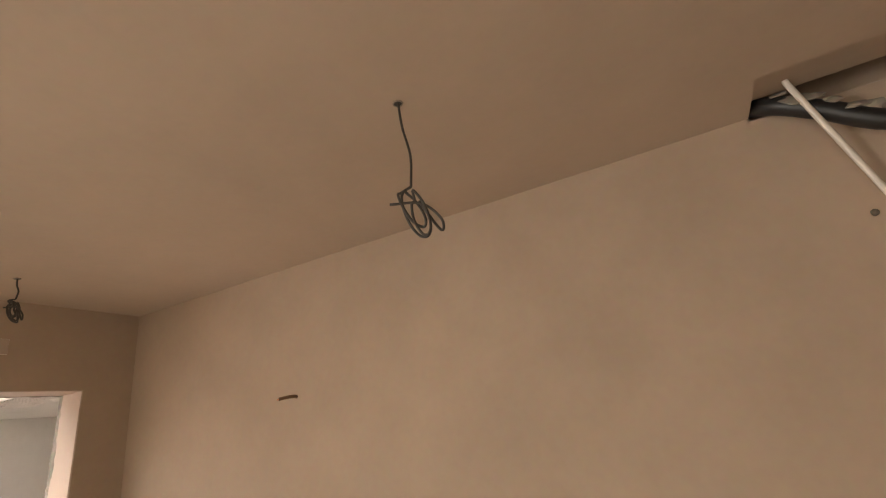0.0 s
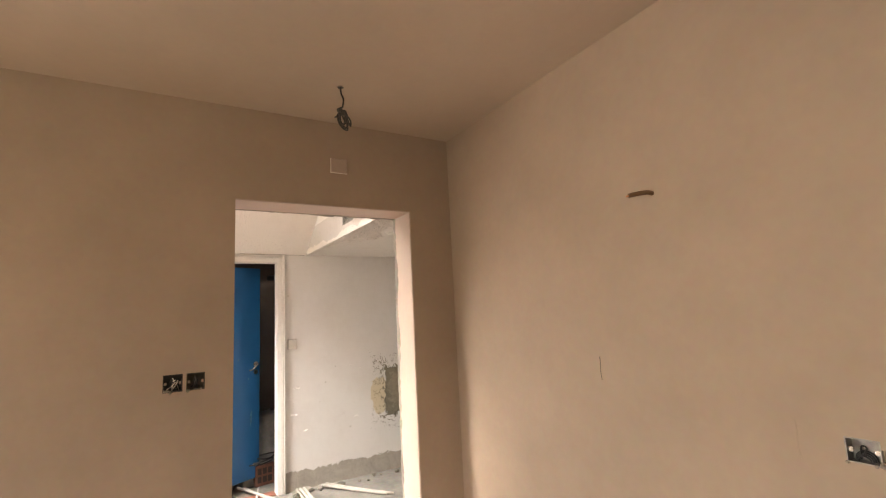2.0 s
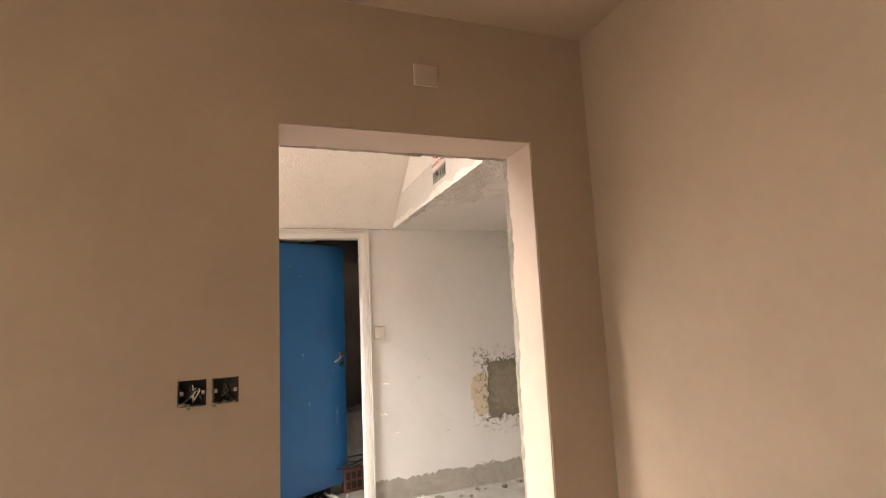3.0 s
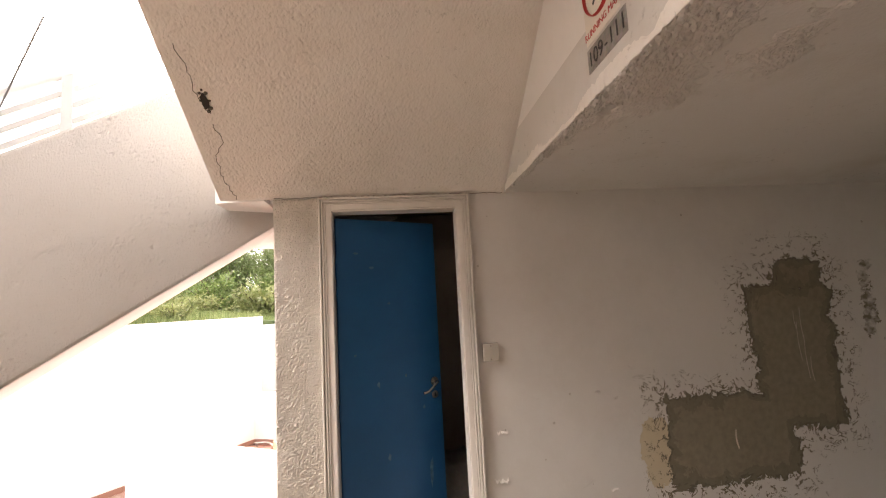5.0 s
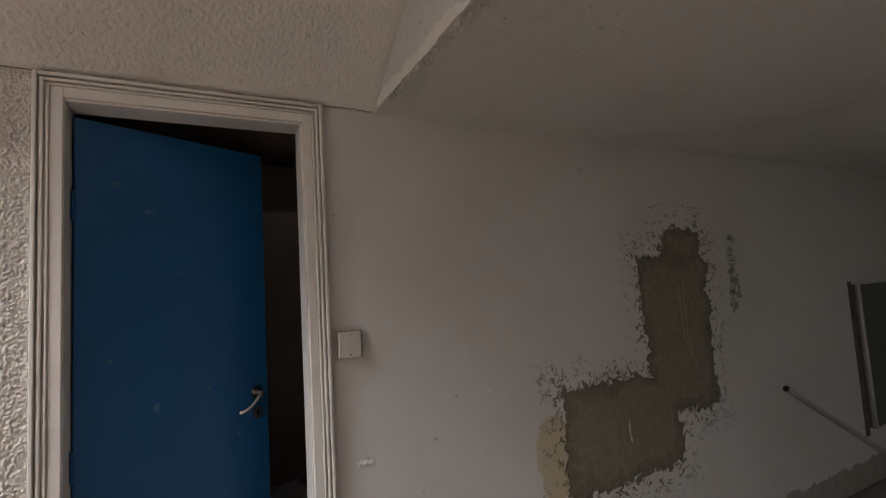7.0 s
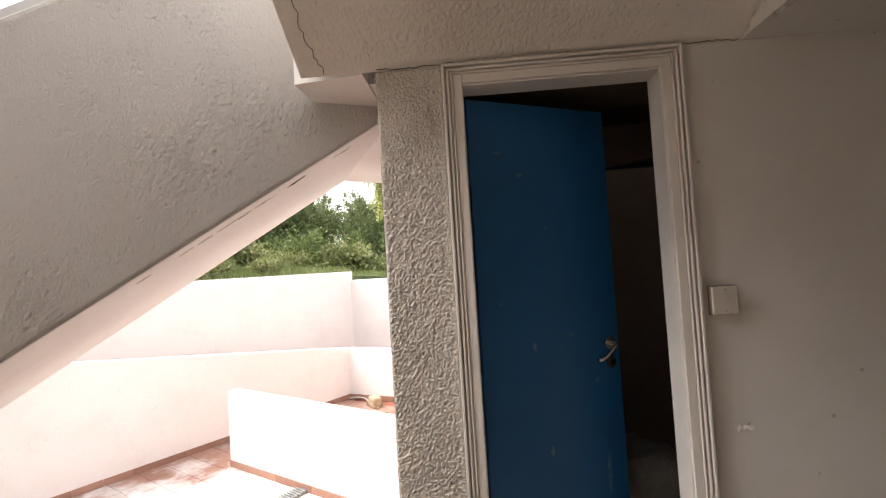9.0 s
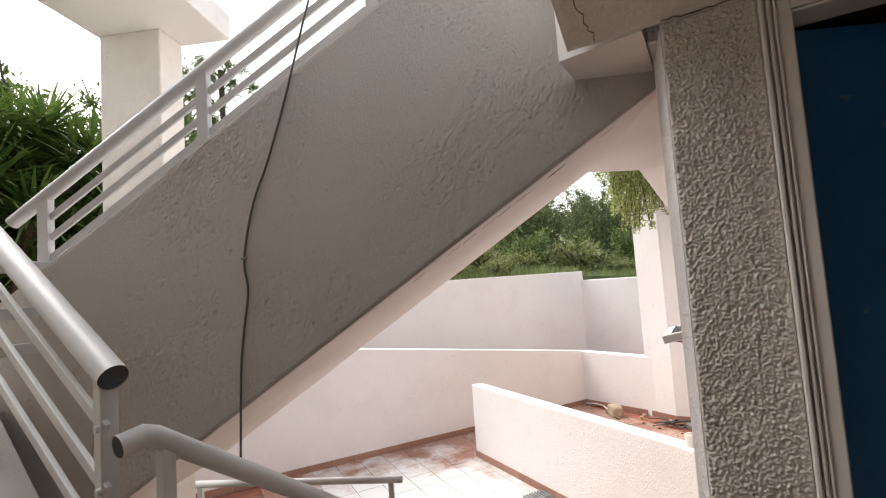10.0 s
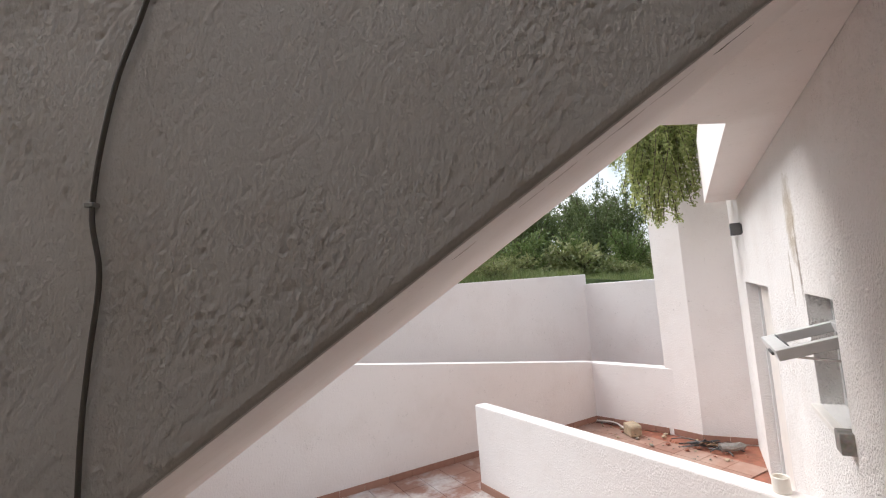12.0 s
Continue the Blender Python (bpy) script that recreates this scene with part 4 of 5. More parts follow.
# ---- blue door, hinged at its left jamb and ajar ----
door = base("blue_door", -5.425, 0.592, 0.0, "blue painted flush door with white scuffs standing ajar", "door", 27)
leaf = part("leaf", boxes((-0.04, 0.0, 0.0, 0.622, 0.03, 2.022), bevel=0.003), "blue_paint", door)
for zz in (0.25, 1.0, 1.75):
    part("hinge", tube(bmesh.new(), [(0.004, -0.004, zz - 0.045), (0.004, -0.004, zz + 0.045)], 0.006, 10), "blue_paint", door)
rng = random.Random(5)
for yy, zz, w, h in ((0.2, 1.75, 0.02, 0.012), (0.11, 1.83, 0.02, 0.008), (0.3, 1.55, 0.014, 0.008), (0.09, 1.28, 0.012, 0.01), (0.22, 1.11, 0.01, 0.022), (0.39, 1.14, 0.01, 0.012), (0.27, 0.72, 0.011, 0.024), (0.53, 0.6, 0.02, 0.11), (0.5, 0.95, 0.01, 0.015)):
    sm = bmesh.new()
    ring = [sm.verts.new((0.0006, yy + w * math.cos(a) * rng.uniform(0.4, 1), zz + h * math.sin(a) * rng.uniform(0.4, 1))) for a in [k * math.pi / 7 for k in range(14)]]
    sm.faces.new(ring)
    part("scuff", sm, "blue_scuff", leaf, "pale scuff in the blue paint")
hz = 1.085
rose = bmesh.new()
for zz, r in ((hz, 0.025), (hz - 0.075, 0.022)):
    tube(rose, [(0.0, 0.573, zz), (0.007, 0.573, zz)], r, 20)
part("rose", rose, "steel", leaf, "round steel rose", smooth=False)
lever = tube(bmesh.new(), smooth_path([(0.0, 0.573, hz), (0.035, 0.573, hz), (0.046, 0.566, hz - 0.002), (0.05, 0.538, hz - 0.022), (0.05, 0.503, hz - 0.045), (0.048, 0.473, hz - 0.05)], 6), 0.0085, 10)
part("lever", lever, "steel", leaf, "curved steel lever handle", smooth=True)
part("keyhole", boxes((0.007, 0.0085, 0.570, 0.576, hz - 0.085, hz - 0.066)), "black_plastic", leaf)
part("latch_plate", boxes((-0.032, -0.008, 0.6215, 0.6235, hz - 0.11, hz + 0.06)), "steel", leaf)

# ---- bell plate, sign, stains on the porch ----
sw = base("wall_switch", -5.36, 1.3815, 1.264, "yellowed white wall plate with a small round push", "switch")
# slightly larger dark rim stands for the shadow line round the plate
part("back_box", boxes((0, 0.016, -0.0425, 0.0425, -0.0475, 0.0475), bevel=0.002), "concrete", sw, "darker back rim put in as a shadow gap")
sw_plate = part("plate", boxes((0.016, 0.027, -0.0405, 0.0405, -0.0455, 0.0455), bevel=0.004), "old_plastic", sw)
part("button", tube(bmesh.new(), [(0.026, 0, -0.002), (0.0305, 0, -0.002)], 0.008, 14), "old_plastic", sw_plate)
for k in (-1, 1):
    part("screw", tube(bmesh.new(), [(0.026, 0.0, k * 0.034), (0.0278, 0.0, k * 0.034)], 0.0028, 8), "steel", sw_plate)


def lettering(text, size, material, parent, m, name="lettering"):
    cu = bpy.data.curves.new(name, "FONT")
    cu.body, cu.size, cu.align_x, cu.align_y, cu.extrude = text, size, "CENTER", "CENTER", 0.0005
    tmp = new(name, cu)
    me = bpy.data.meshes.new_from_object(tmp.evaluated_get(bpy.context.evaluated_depsgraph_get()))
    bpy.data.objects.remove(tmp)
    me.materials.append(M[material])
    ob = new(name, me)
    ob.parent = parent
    ob.matrix_local = m
    return ob


# both boards hang on the beam's side and face the stairs (-y)
sign = base("warning_sign", -4.09, 1.518, 2.36, "white warning sign with a red prohibition ring", "sign")
part("board", boxes((-0.105, 0.105, -0.004, 0.0, -0.07, 0.2), bevel=0.001), "white_plastic", sign)
ringm = bmesh.new()
outer = [(0.088 * math.cos(a), -0.0055, 0.075 + 0.088 * math.sin(a)) for a in [k * math.pi / 18 for k in range(37)]]
tube(ringm, outer, 0.009, 6, caps=False, flat=0.25)
part("ring", ringm, "sign_red", sign, "red ring")
bar = part("bar", boxes((-0.008, 0.008, -0.0065, -0.0045, -0.085, 0.085)), "sign_red", sign, "red slash")
bar.matrix_local = Matrix.Translation((0, 0, 0.075)) @ pose(0, 0, 0, 0, -45, 0)
for dx, dz, w, h, a in ((0.0, 0.095, 0.012, 0.05, 25), (0.02, 0.045, 0.01, 0.05, -30), (-0.02, 0.05, 0.01, 0.055, 50)):
    p = part("symbol", boxes((-w / 2, w / 2, -0.0055, -0.0042, -h / 2, h / 2)), "black_plastic", sign, "plain black symbol bar")
    p.matrix_local = Matrix.Translation((dx, 0, dz)) @ pose(0, 0, 0, 0, a, 0)
num = base("number_plate", -4.08, 1.518, 2.243, "grey metal number plate with black characters", "sign")
part("plate", boxes((-0.12, 0.12, -0.003, 0.0, -0.038, 0.038), bevel=0.001), "galvanised", num)
lettering("RUNNING MAN", 0.031, "sign_red", sign, pose(0, -0.0046, -0.042, 90, 0, 0))
for k, ch in enumerate("109-111"):
    lettering(ch, 0.066, "black_plastic", num, pose(-0.098 + 0.033 * k, -0.0036, 0, 90, 0, 0), "character")

# chipped hole and cracks in the sloping soffit
SL = math.atan(0.68)


def on_slope(x, y, off=0.0):
    return Vector((x + off * math.sin(SL), y, 2.12 + 0.68 * (x + 5.36) - off * math.cos(SL)))


# the ragged hole lies on the raised render
chip = base("soffit_hole", 0, 0, 0, "ragged dark hole broken in the soffit", "hole")
hb = bmesh.new()
c0 = (-4.88, 0.128)
rng = random.Random(9)
ring = [hb.verts.new(on_slope(c0[0] + 0.04 * math.cos(a) * rng.uniform(0.6, 1.2), c0[1] + 0.017 * math.sin(a) * rng.uniform(0.6, 1.3), 0.0075)) for a in [k * math.pi / 8 for k in range(16)]]
hb.faces.new(ring)
part("void", hb, "dark_void", chip)
for k in range(8):
    a = k * math.pi / 4
    lump = bmesh.new()
    bmesh.ops.create_icosphere(lump, subdivisions=1, radius=rng.uniform(0.005, 0.01), matrix=Matrix.Translation(on_slope(c0[0] + 0.042 * math.cos(a), c0[1] + 0.018 * math.sin(a), 0.005)))
    part("crumb", lump, "cement", chip)
crack = base("soffit_crack", 0, 0, 0, "dark jagged crack along the edge of the soffit", "crack")
WAY = [(-5.35, 0.112), (-5.286, 0.091), (-5.213, 0.082), (-5.129, 0.082), (-5.042, 0.146), (-4.961, 0.114)]
for path in (WAY, [(-4.93, 0.125), (-4.84, 0.10), (-4.76, 0.105), (-4.66, 0.075)]):
    pts = []
    for (xa, ya), (xb, yb) in zip(path, path[1:]):
        for i in range(6):
            t = i / 6
            pts.append(on_slope(xa + (xb - xa) * t, ya + (yb - ya) * t + rng.uniform(-0.007, 0.007), 0.0062))
    part("line", tube(bmesh.new(), pts, 0.0015, 5), "cement", crack)

# pale trowel scratches in the cement
for yy, z0, z1 in ((3.20, 1.20, 1.40), (3.17, 1.10, 1.32), (3.205, 1.00, 1.24), (3.23, 0.98, 1.12), (3.16, 1.28, 1.38), (2.72, 0.66, 0.76)):
    tm = base("trowel_mark", -5.36, yy, (z0 + z1) / 2, "pale trowel scratch in the grey cement", "scratch", group="trowel scratches")
    part("scratch", tube(bmesh.new(), smooth_path([(0.0002, 0.0, (z1 - z0) / 2), (0.001, -0.004, 0.0), (0.0002, 0.006, -(z1 - z0) / 2)], 4), 0.0016 if yy > 3 else 0.004, 5), "screed", tm)

# flaked paint curls on the wall
for yy, zz, r in ((1.42, 0.86, 0.03), (1.40, 0.62, 0.035), (2.0, 0.52, 0.022), (1.95, 1.02, 0.015), (2.05, 0.98, 0.012), (1.5, 0.46, 0.02)):
    fl = base("paint_flake", -5.36, yy, zz, "curled flake of loose white paint", "paint flake", group="paint flakes on the porch wall")
    fb = bmesh.new()
    k = 7
    lo = [fb.verts.new((0.0015, -r + 2 * r * i / k, rng.uniform(-0.3, 0.3) * r)) for i in range(k + 1)]
    hi = [fb.verts.new((0.004 + 0.006 * rng.random(), -r + 2 * r * i / k, lo[i].co.z - r * rng.uniform(0.2, 0.6))) for i in range(k + 1)]
    for i in range(k):
        fb.faces.new((lo[i], lo[i + 1], hi[i + 1], hi[i]))
    part("flake", fb, "smooth_white", fl)

# ---- rubble, conduits and clutter on the porch floor ----
for i in range(46):
    yy = 1.36 + 2.6 * rng.random()
    st = bmesh.new()
    r = rng.uniform(0.012, 0.05)
    bmesh.ops.create_icosphere(st, subdivisions=1, radius=r)
    for v in st.verts:
        v.co *= rng.uniform(0.65, 1.15)
        v.co.z *= 0.6
    ob = tagged(part("rubble", st, rng.choice(("concrete", "cement", "concrete"))), "grey lump of broken mortar on the floor", "rubble", "rubble along the porch wall")
    ob.matrix_world = pose(-5.30 + 0.16 * rng.random() ** 2, yy, -0.065 + r * 0.45, 0, 0, rng.uniform(0, 360))
for i, (x0, y0, x1, y1, z) in enumerate(((-5.62, 0.95, -4.9, 1.35, 0.035), (-5.6, 1.0, -4.85, 1.30, 0.03), (-5.55, 1.12, -4.8, 0.95, 0.02), (-5.28, 1.4, -4.7, 1.42, 0.02), (-5.28, 1.43, -4.68, 1.47, 0.02), (-5.28, 1.46, -4.7, 1.5, 0.02), (-5.25, 1.62, -4.75, 2.05, 0.02), (-5.26, 1.66, -4.72, 2.1, 0.02))):
    c = base("loose_conduit", x0, y0, z - 0.065, "white plastic conduit lying on the dusty floor", "pipe", group="white conduits on the porch floor")
    part("tube", tube(bmesh.new(), smooth_path([(0, 0, 0.02), ((x1 - x0) * 0.5, (y1 - y0) * 0.52, 0.0), (x1 - x0, y1 - y0, -z + 0.013)], 5), 0.011, 10), "dusty_plastic", c, smooth=True)
for i in range(5):
    c = base("grey_hose", -5.52, 0.68 + 0.05 * i, -0.045, "grey ribbed hose running under the door", "hose", group="hoses under the blue door")
    part("tube", tube(bmesh.new(), smooth_path([(-0.3, 0.1, 0.03), (0, 0, 0.015), (0.3, -0.03 + 0.03 * i, 0.0), (0.75, 0.05 * i - 0.2, -0.006)], 5), 0.0125, 10), "blue_hose" if i == 1 else "grey_cable", c, smooth=True)
brick = base("hollow_brick", -5.76, 1.185, -0.06, "red hollow clay brick standing inside the store room", "brick", 12)
bb = boxes((-0.06, 0.06, -0.09, 0.09, 0.0, 0.19), bevel=0.004)
part("body", bb, "old_brick", brick)
for r in range(2):
    for cidx in range(3):
        y0, z0 = -0.07 + cidx * 0.05, 0.03 + r * 0.075
        part("hole", boxes((0.058, 0.0615, y0, y0 + 0.036, z0, z0 + 0.055)), "dark_void", brick)
bag = base("cement_bag", -5.98, 1.2, -0.06, "dusty grey sack slumped in the store room", "sack", 20)
sb = boxes((-0.2, 0.2, -0.28, 0.28, 0.0, 0.62))
bmesh.ops.subdivide_edges(sb, edges=list(sb.edges), cuts=6, use_grid_fill=True)
for v in sb.verts:
    q = v.co.copy()
    f = 1 - 0.35 * (q.z / 0.62) ** 3
    v.co.x, v.co.y = q.x * f * (1.1 - 0.5 * abs(q.y)), q.y * f
    v.co += noise.noise_vector(q * 5) * 0.045
part("sack", sb, "sack", bag, smooth=True)
for i in range(4):
    c = base("cable_tangle", -5.75 - 0.03 * i, 1.14 + 0.02 * i, 0.15 + 0.02 * i, "black cable lying on the brick and sack", "cable")
    pts = [(0.12 * math.cos(k * 0.9 + i), 0.13 * math.sin(k * 0.9 + i), 0.012 * math.sin(k * 2.1)) for k in range(8)]
    part("loop", tube(bmesh.new(), smooth_path(pts, 5), 0.007, 8), "black_plastic", c, smooth=True)
shelf = base("store_pipe", -6.5, 2.0, 2.0, "black waste pipe under the store-room ceiling", "pipe")
part("tube", tube(bmesh.new(), [(-1.3, -0.4, 0.1), (0.6, 0.9, 0.05)], 0.05, 14), "black_plastic", shelf, smooth=True)
part("elbow", tube(bmesh.new(), smooth_path([(0.1, 0.6, 0.06), (0.2, 0.62, -0.05), (0.25, 0.6, -0.3)], 5), 0.045, 14), "black_plastic", shelf, smooth=True)

# steel tube leaning into the porch, and the window frame in the end of the wall
lt = base("steel_tube", -5.28, 3.90, 0.745, "thin grey steel tube with an open end", "tube")
part("tube", tube(bmesh.new(), [(0, 0, 0), (0.06, 0.62, -0.37), (0.12, 1.2, -0.72)], 0.019, 14, caps=False), "tube_grey", lt, smooth=True)
part("mouth", tube(bmesh.new(), [(0.0003, 0.0015, -0.001), (0.001, 0.01, -0.006)], 0.018, 14), "black_plastic", lt)
wf = base("aluminium_frame", -5.36, 5.0, 0.0, "bright aluminium window frame bedded in grey mortar", "window frame")
part("stile", boxes((0, 0.045, 0.0, 0.03, 0.3, 1.29), bevel=0.004), "steel", wf)
part("stile", boxes((0.0, 0.035, 0.034, 0.05, 0.3, 1.29), bevel=0.004), "steel", wf)
part("sash", boxes((0.0, 0.03, 0.054, 0.9, 0.3, 1.285), bevel=0.004), "glass_dark", wf)
part("mortar", boxes((0, 0.006, -0.05, 0.0, 0.25, 1.31), bevel=0.002), "cement", wf)

# ---- stairs: lower flight, landing, steps down to the courtyard ----
for i in range(5):
    y1 = -0.95 - 0.25 * i
    tagged(part("stair_step", boxes((-4.5, -3.26, y1 - 0.26 if i < 4 else y1 - 0.25, y1, -0.1, 0.17 * (i + 1) - 0.002 * i), bevel=0.006), "dusty_step"), "dusty plastered stair step", "step", "steps up to the stair landing", "structure")
setting("stair_landing", boxes((-5.0, -3.26, -3.6, -2.2, 0.72, 0.98), bevel=0.006), "dusty_step", "dusty stair landing", "landing")
setting("stair_curb", prism([(-0.9, -0.1), (-0.9, 0.22), (-2.2, 1.1), (-3.6, 1.1), (-3.6, -1.02), (-0.9, -1.02)], "x", -4.62, -4.5, bevel=0.006), "stair_white_shaded", "white rough-cast curb beside the stair", "curb")
setting("landing_curb", boxes((-5.0, -4.62, -3.6, -2.35, 1.0, 1.28), bevel=0.008), "smooth_white", "white landing edge", "curb")
for i in range(6):
    x1 = -4.72 - 0.27 * i
    tagged(part("stair_step", boxes((x1 - 0.27, x1, -1.05, 0.24, -1.1, -0.17 * (i + 1)), bevel=0.005), "terracotta"), "terracotta step down to the courtyard", "step", "steps down to the courtyard", "structure")


# ---- white steel rails ----
def bar_between(name, parent, a, b, w, h, bevel=0.003):
    """A flat bar from a to b, its section w across and h high."""
    a, b = Vector(a), Vector(b)
    d = b - a
    bm = boxes((0, d.length, -w / 2, w / 2, -h / 2, h / 2), bevel=bevel)
    ob = part(name, bm, "rail_white", parent)
    ob.matrix_local = Matrix.Translation(a) @ d.to_track_quat("X", "Z").to_matrix().to_4x4()
    return ob


def round_rail(name, parent, pts, r, label="", flat=1.0):
    return part(name, tube(bmesh.new(), pts, r, 18, flat=flat), "rail_white", parent, label, smooth=False)


def shade_round(ob):
    for p in ob.data.polygons:
        p.use_smooth = len(p.vertices) == 4
    return ob


rail = new("stair_rail")
rail.matrix_world = RUN
tagged(rail, "white painted steel rail along the sloping parapet", "railing")


def up(s, h, n=-5.155):
    return (n, s, top(s) + h)


shade_round(round_rail("handrail", rail, [up(-0.07, 0.325), up(0.0, 0.325), up(2.6, 0.325)], 0.027))
for s_ in (0.085, 0.80, 1.52, 2.24):
    part("post", boxes((-5.172, -5.138, s_ - 0.024, s_ + 0.024, top(s_) - 0.02, top(s_) + 0.32), bevel=0.003), "rail_white", rail)
for h_ in (0.05, 0.135, 0.22):
    for s0, s1 in ((0.107, 0.778), (0.822, 1.498), (1.542, 2.218)):
        bar_between("bar", rail, up(s0, h_), up(s1, h_), 0.014, 0.028)

near = base("stair_rail", -4.55, -1.05, 0.0, "white painted steel rail with open tube ends at the lower flight", "railing")
p0, p1 = (0, -0.006, 1.2336), (0, -1.0, 1.785)
hr = shade_round(part("handrail", tube(bmesh.new(), [p0, p1], 0.038, 22, caps=False), "rail_white", near))
part("tube_mouth", tube(bmesh.new(), [(0, -0.009, 1.2353), (0, -0.014, 1.2381)], 0.0365, 22), "black_plastic", hr, "dark hollow end of the tube")
for y_, z0, z1 in ((-0.05, 0.1, 1.226), (-0.95, 0.9, 1.735)):
    part("post", boxes((-0.022, 0.022, y_ - 0.02, y_ + 0.02, z0, z1), bevel=0.003), "rail_white", near)
for h_ in (0.14, 0.30, 0.46):
    bar_between("bar", near, (0.012, -0.02, 1.24 - h_), (0.012, -0.95, 1.755 - h_), 0.016, 0.034)
    part("bolt", tube(bmesh.new(), [(0.024, -0.03, 1.245 - h_), (0.036, -0.03, 1.245 - h_)], 0.010, 10), "rail_white", near)
for z_ in (1.60, 1.42, 1.28):
    bar_between("link_bar", near, (0.0, -0.95, z_), (-0.19, -0.945, z_), 0.03, 0.045)

down = base("stair_rail", -4.55, -1.0, 0.0, "white painted steel tube rail leading down to the courtyard", "railing")
shade_round(part("handrail", tube(bmesh.new(), [(0.02, 0, 1.065), (-0.045, 0, 1.075), (-0.07, 0, 1.065), (-1.35, 0, 0.16)], 0.030, 20, caps=False), "rail_white", down))
part("tube_mouth", tube(bmesh.new(), [(0.0185, 0, 1.0653), (0.012, 0, 1.0658)], 0.0285, 20), "black_plastic", down, "dark hollow end of the tube")
for x_, z0, z1 in ((-0.10, -0.1, 1.03), (-1.25, -1.0, 0.26)):
    part("post", boxes((x_ - 0.018, x_ + 0.018, -0.02, 0.02, z0, z1), bevel=0.003), "rail_white", down)
for h_ in (0.2, 0.4, 0.6):
    bar_between("bar", down, (-0.10, 0, 1.05 - h_), (-1.25, 0, 0.24 - h_), 0.014, 0.03)

lr = new("court_rail")
lr.matrix_world = RUN
tagged(lr, "low white steel rail in the courtyard below the stairs", "railing")
shade_round(round_rail("handrail", lr, [(-6.66, -0.36, 0.1), (-6.66, 1.18, 0.1)], 0.024))
for s_ in (-0.3, 0.4, 1.1):
    part("post", boxes((-6.675, -6.645, s_ - 0.018, s_ + 0.018, -1.02, 0.09), bevel=0.003), "rail_white", lr)
bar_between("bar", lr, (-6.66, -0.3, -0.15), (-6.66, 1.1, -0.15), 0.014, 0.028)

# ---- cable clipped to the parapet ----
cab = new("wall_cable")
cab.matrix_world = RUN
tagged(cab, "grey cable hanging loose down the stair parapet", "cable")
CABLE = [(1.255, 2.45), (1.173, 2.175), (1.09, 1.93), (1.025, 1.77), (0.981, 1.568), (0.992, 1.445), (0.97, 1.3), (0.952, 1.145), (0.938, 0.8)]
pts = [(-5.094, s_, z_) for s_, z_ in CABLE]
pts[-1] = (-5.09, pts[-1][1], pts[-1][2])
part("sheath", tube(bmesh.new(), smooth_path([(-5.14, pts[0][1] + 0.16, pts[0][2] + 0.62), (-5.13, pts[0][1] + 0.06, pts[0][2] + 0.26), *pts], 6), 0.0045, 8), "wall_cable", cab, smooth=True)
part("clip", boxes((-5.112, -5.088, CABLE[4][0] - 0.011, CABLE[4][0] + 0.006, CABLE[4][1] - 0.004, CABLE[4][1] + 0.004), bevel=0.0015), "galvanised", cab)
scar = new("render_scar")
scar.matrix_world = RUN
tagged(scar, "curved chip in the rough-cast render", "chip")
part("ridge", tube(bmesh.new(), smooth_path([(-5.108, 1.105, 1.475), (-5.106, 1.118, 1.462), (-5.106, 1.117, 1.445), (-5.108, 1.108, 1.435)], 5), 0.004, 6), "stair_white_shaded", scar)
edge = new("edge_chips")
edge.matrix_world = RUN
tagged(edge, "flaked paint chips along the lower edge of the stair", "chip")
rng = random.Random(31)
for s_ in (2.18, 2.05, 1.97, 1.9, 1.83, 1.77, 1.62, 2.4):
    fb = bmesh.new()
    k = 9
    ring = []
    for i in range(k):
        a = 2 * math.pi * i / k
        ds, dn = 0.035 * math.cos(a) * rng.uniform(0.5, 1.2), 0.016 * math.sin(a) * rng.uniform(0.5, 1.2)
        ring.append(fb.verts.new((-5.29 + dn * 1.8, s_ + ds, low(s_ + ds) + 0.0018)))
    fb.faces.new(ring)
    part("chip", fb, "dark_void" if s_ == 2.18 else "bare_spot", edge)

# ---- pillar and roof beyond the stair ----
run_setting("pillar", boxes((-6.54, -6.3, -0.705, -0.25, 0.0, 3.31), bevel=0.012), "rough_white", "white rough-cast pillar beyond the stair", "pillar")
run_setting("porch_roof", boxes((-6.56, -5.3, -0.73, 0.12, 3.31, 3.5), bevel=0.01), "smooth_white", "white concrete roof slab over the pillar", "roof")

# ---- courtyard details ----
side = bpy.data.objects["wall_side"]
niche("s", side, [(-10.95, -9.15, 0.1, 0.40, -1.0, 1.19), (-7.76, -7.2, 0.1, 0.40, 0.62, 1.2)])
pd = base("patio_door", -10.05, 0.40, -1.0, "white framed patio door set back in the wall", "door")
part("panel", boxes((-0.86, 0.86, -0.03, -0.005, 0.03, 2.16), bevel=0.003), "gloss_white", pd)
for x_ in (-0.88, -0.02, 0.84):
    part("stile", boxes((x_ - 0.02, x_ + 0.04, -0.055, 0.0, 0.0, 2.19), bevel=0.004), "rail_white", pd)
part("head", boxes((-0.84, 0.82, -0.055, -0.002, 2.13, 2.188), bevel=0.004), "rail_white", pd)
part("gasket", boxes((0.805, 0.812, -0.058, -0.03, 0.03, 2.13)), "lamp_grey", pd, "dark rubber gasket")
wd = base("side_window", -7.48, 0.40, 0.91, "white framed window with its sash swung out", "window")
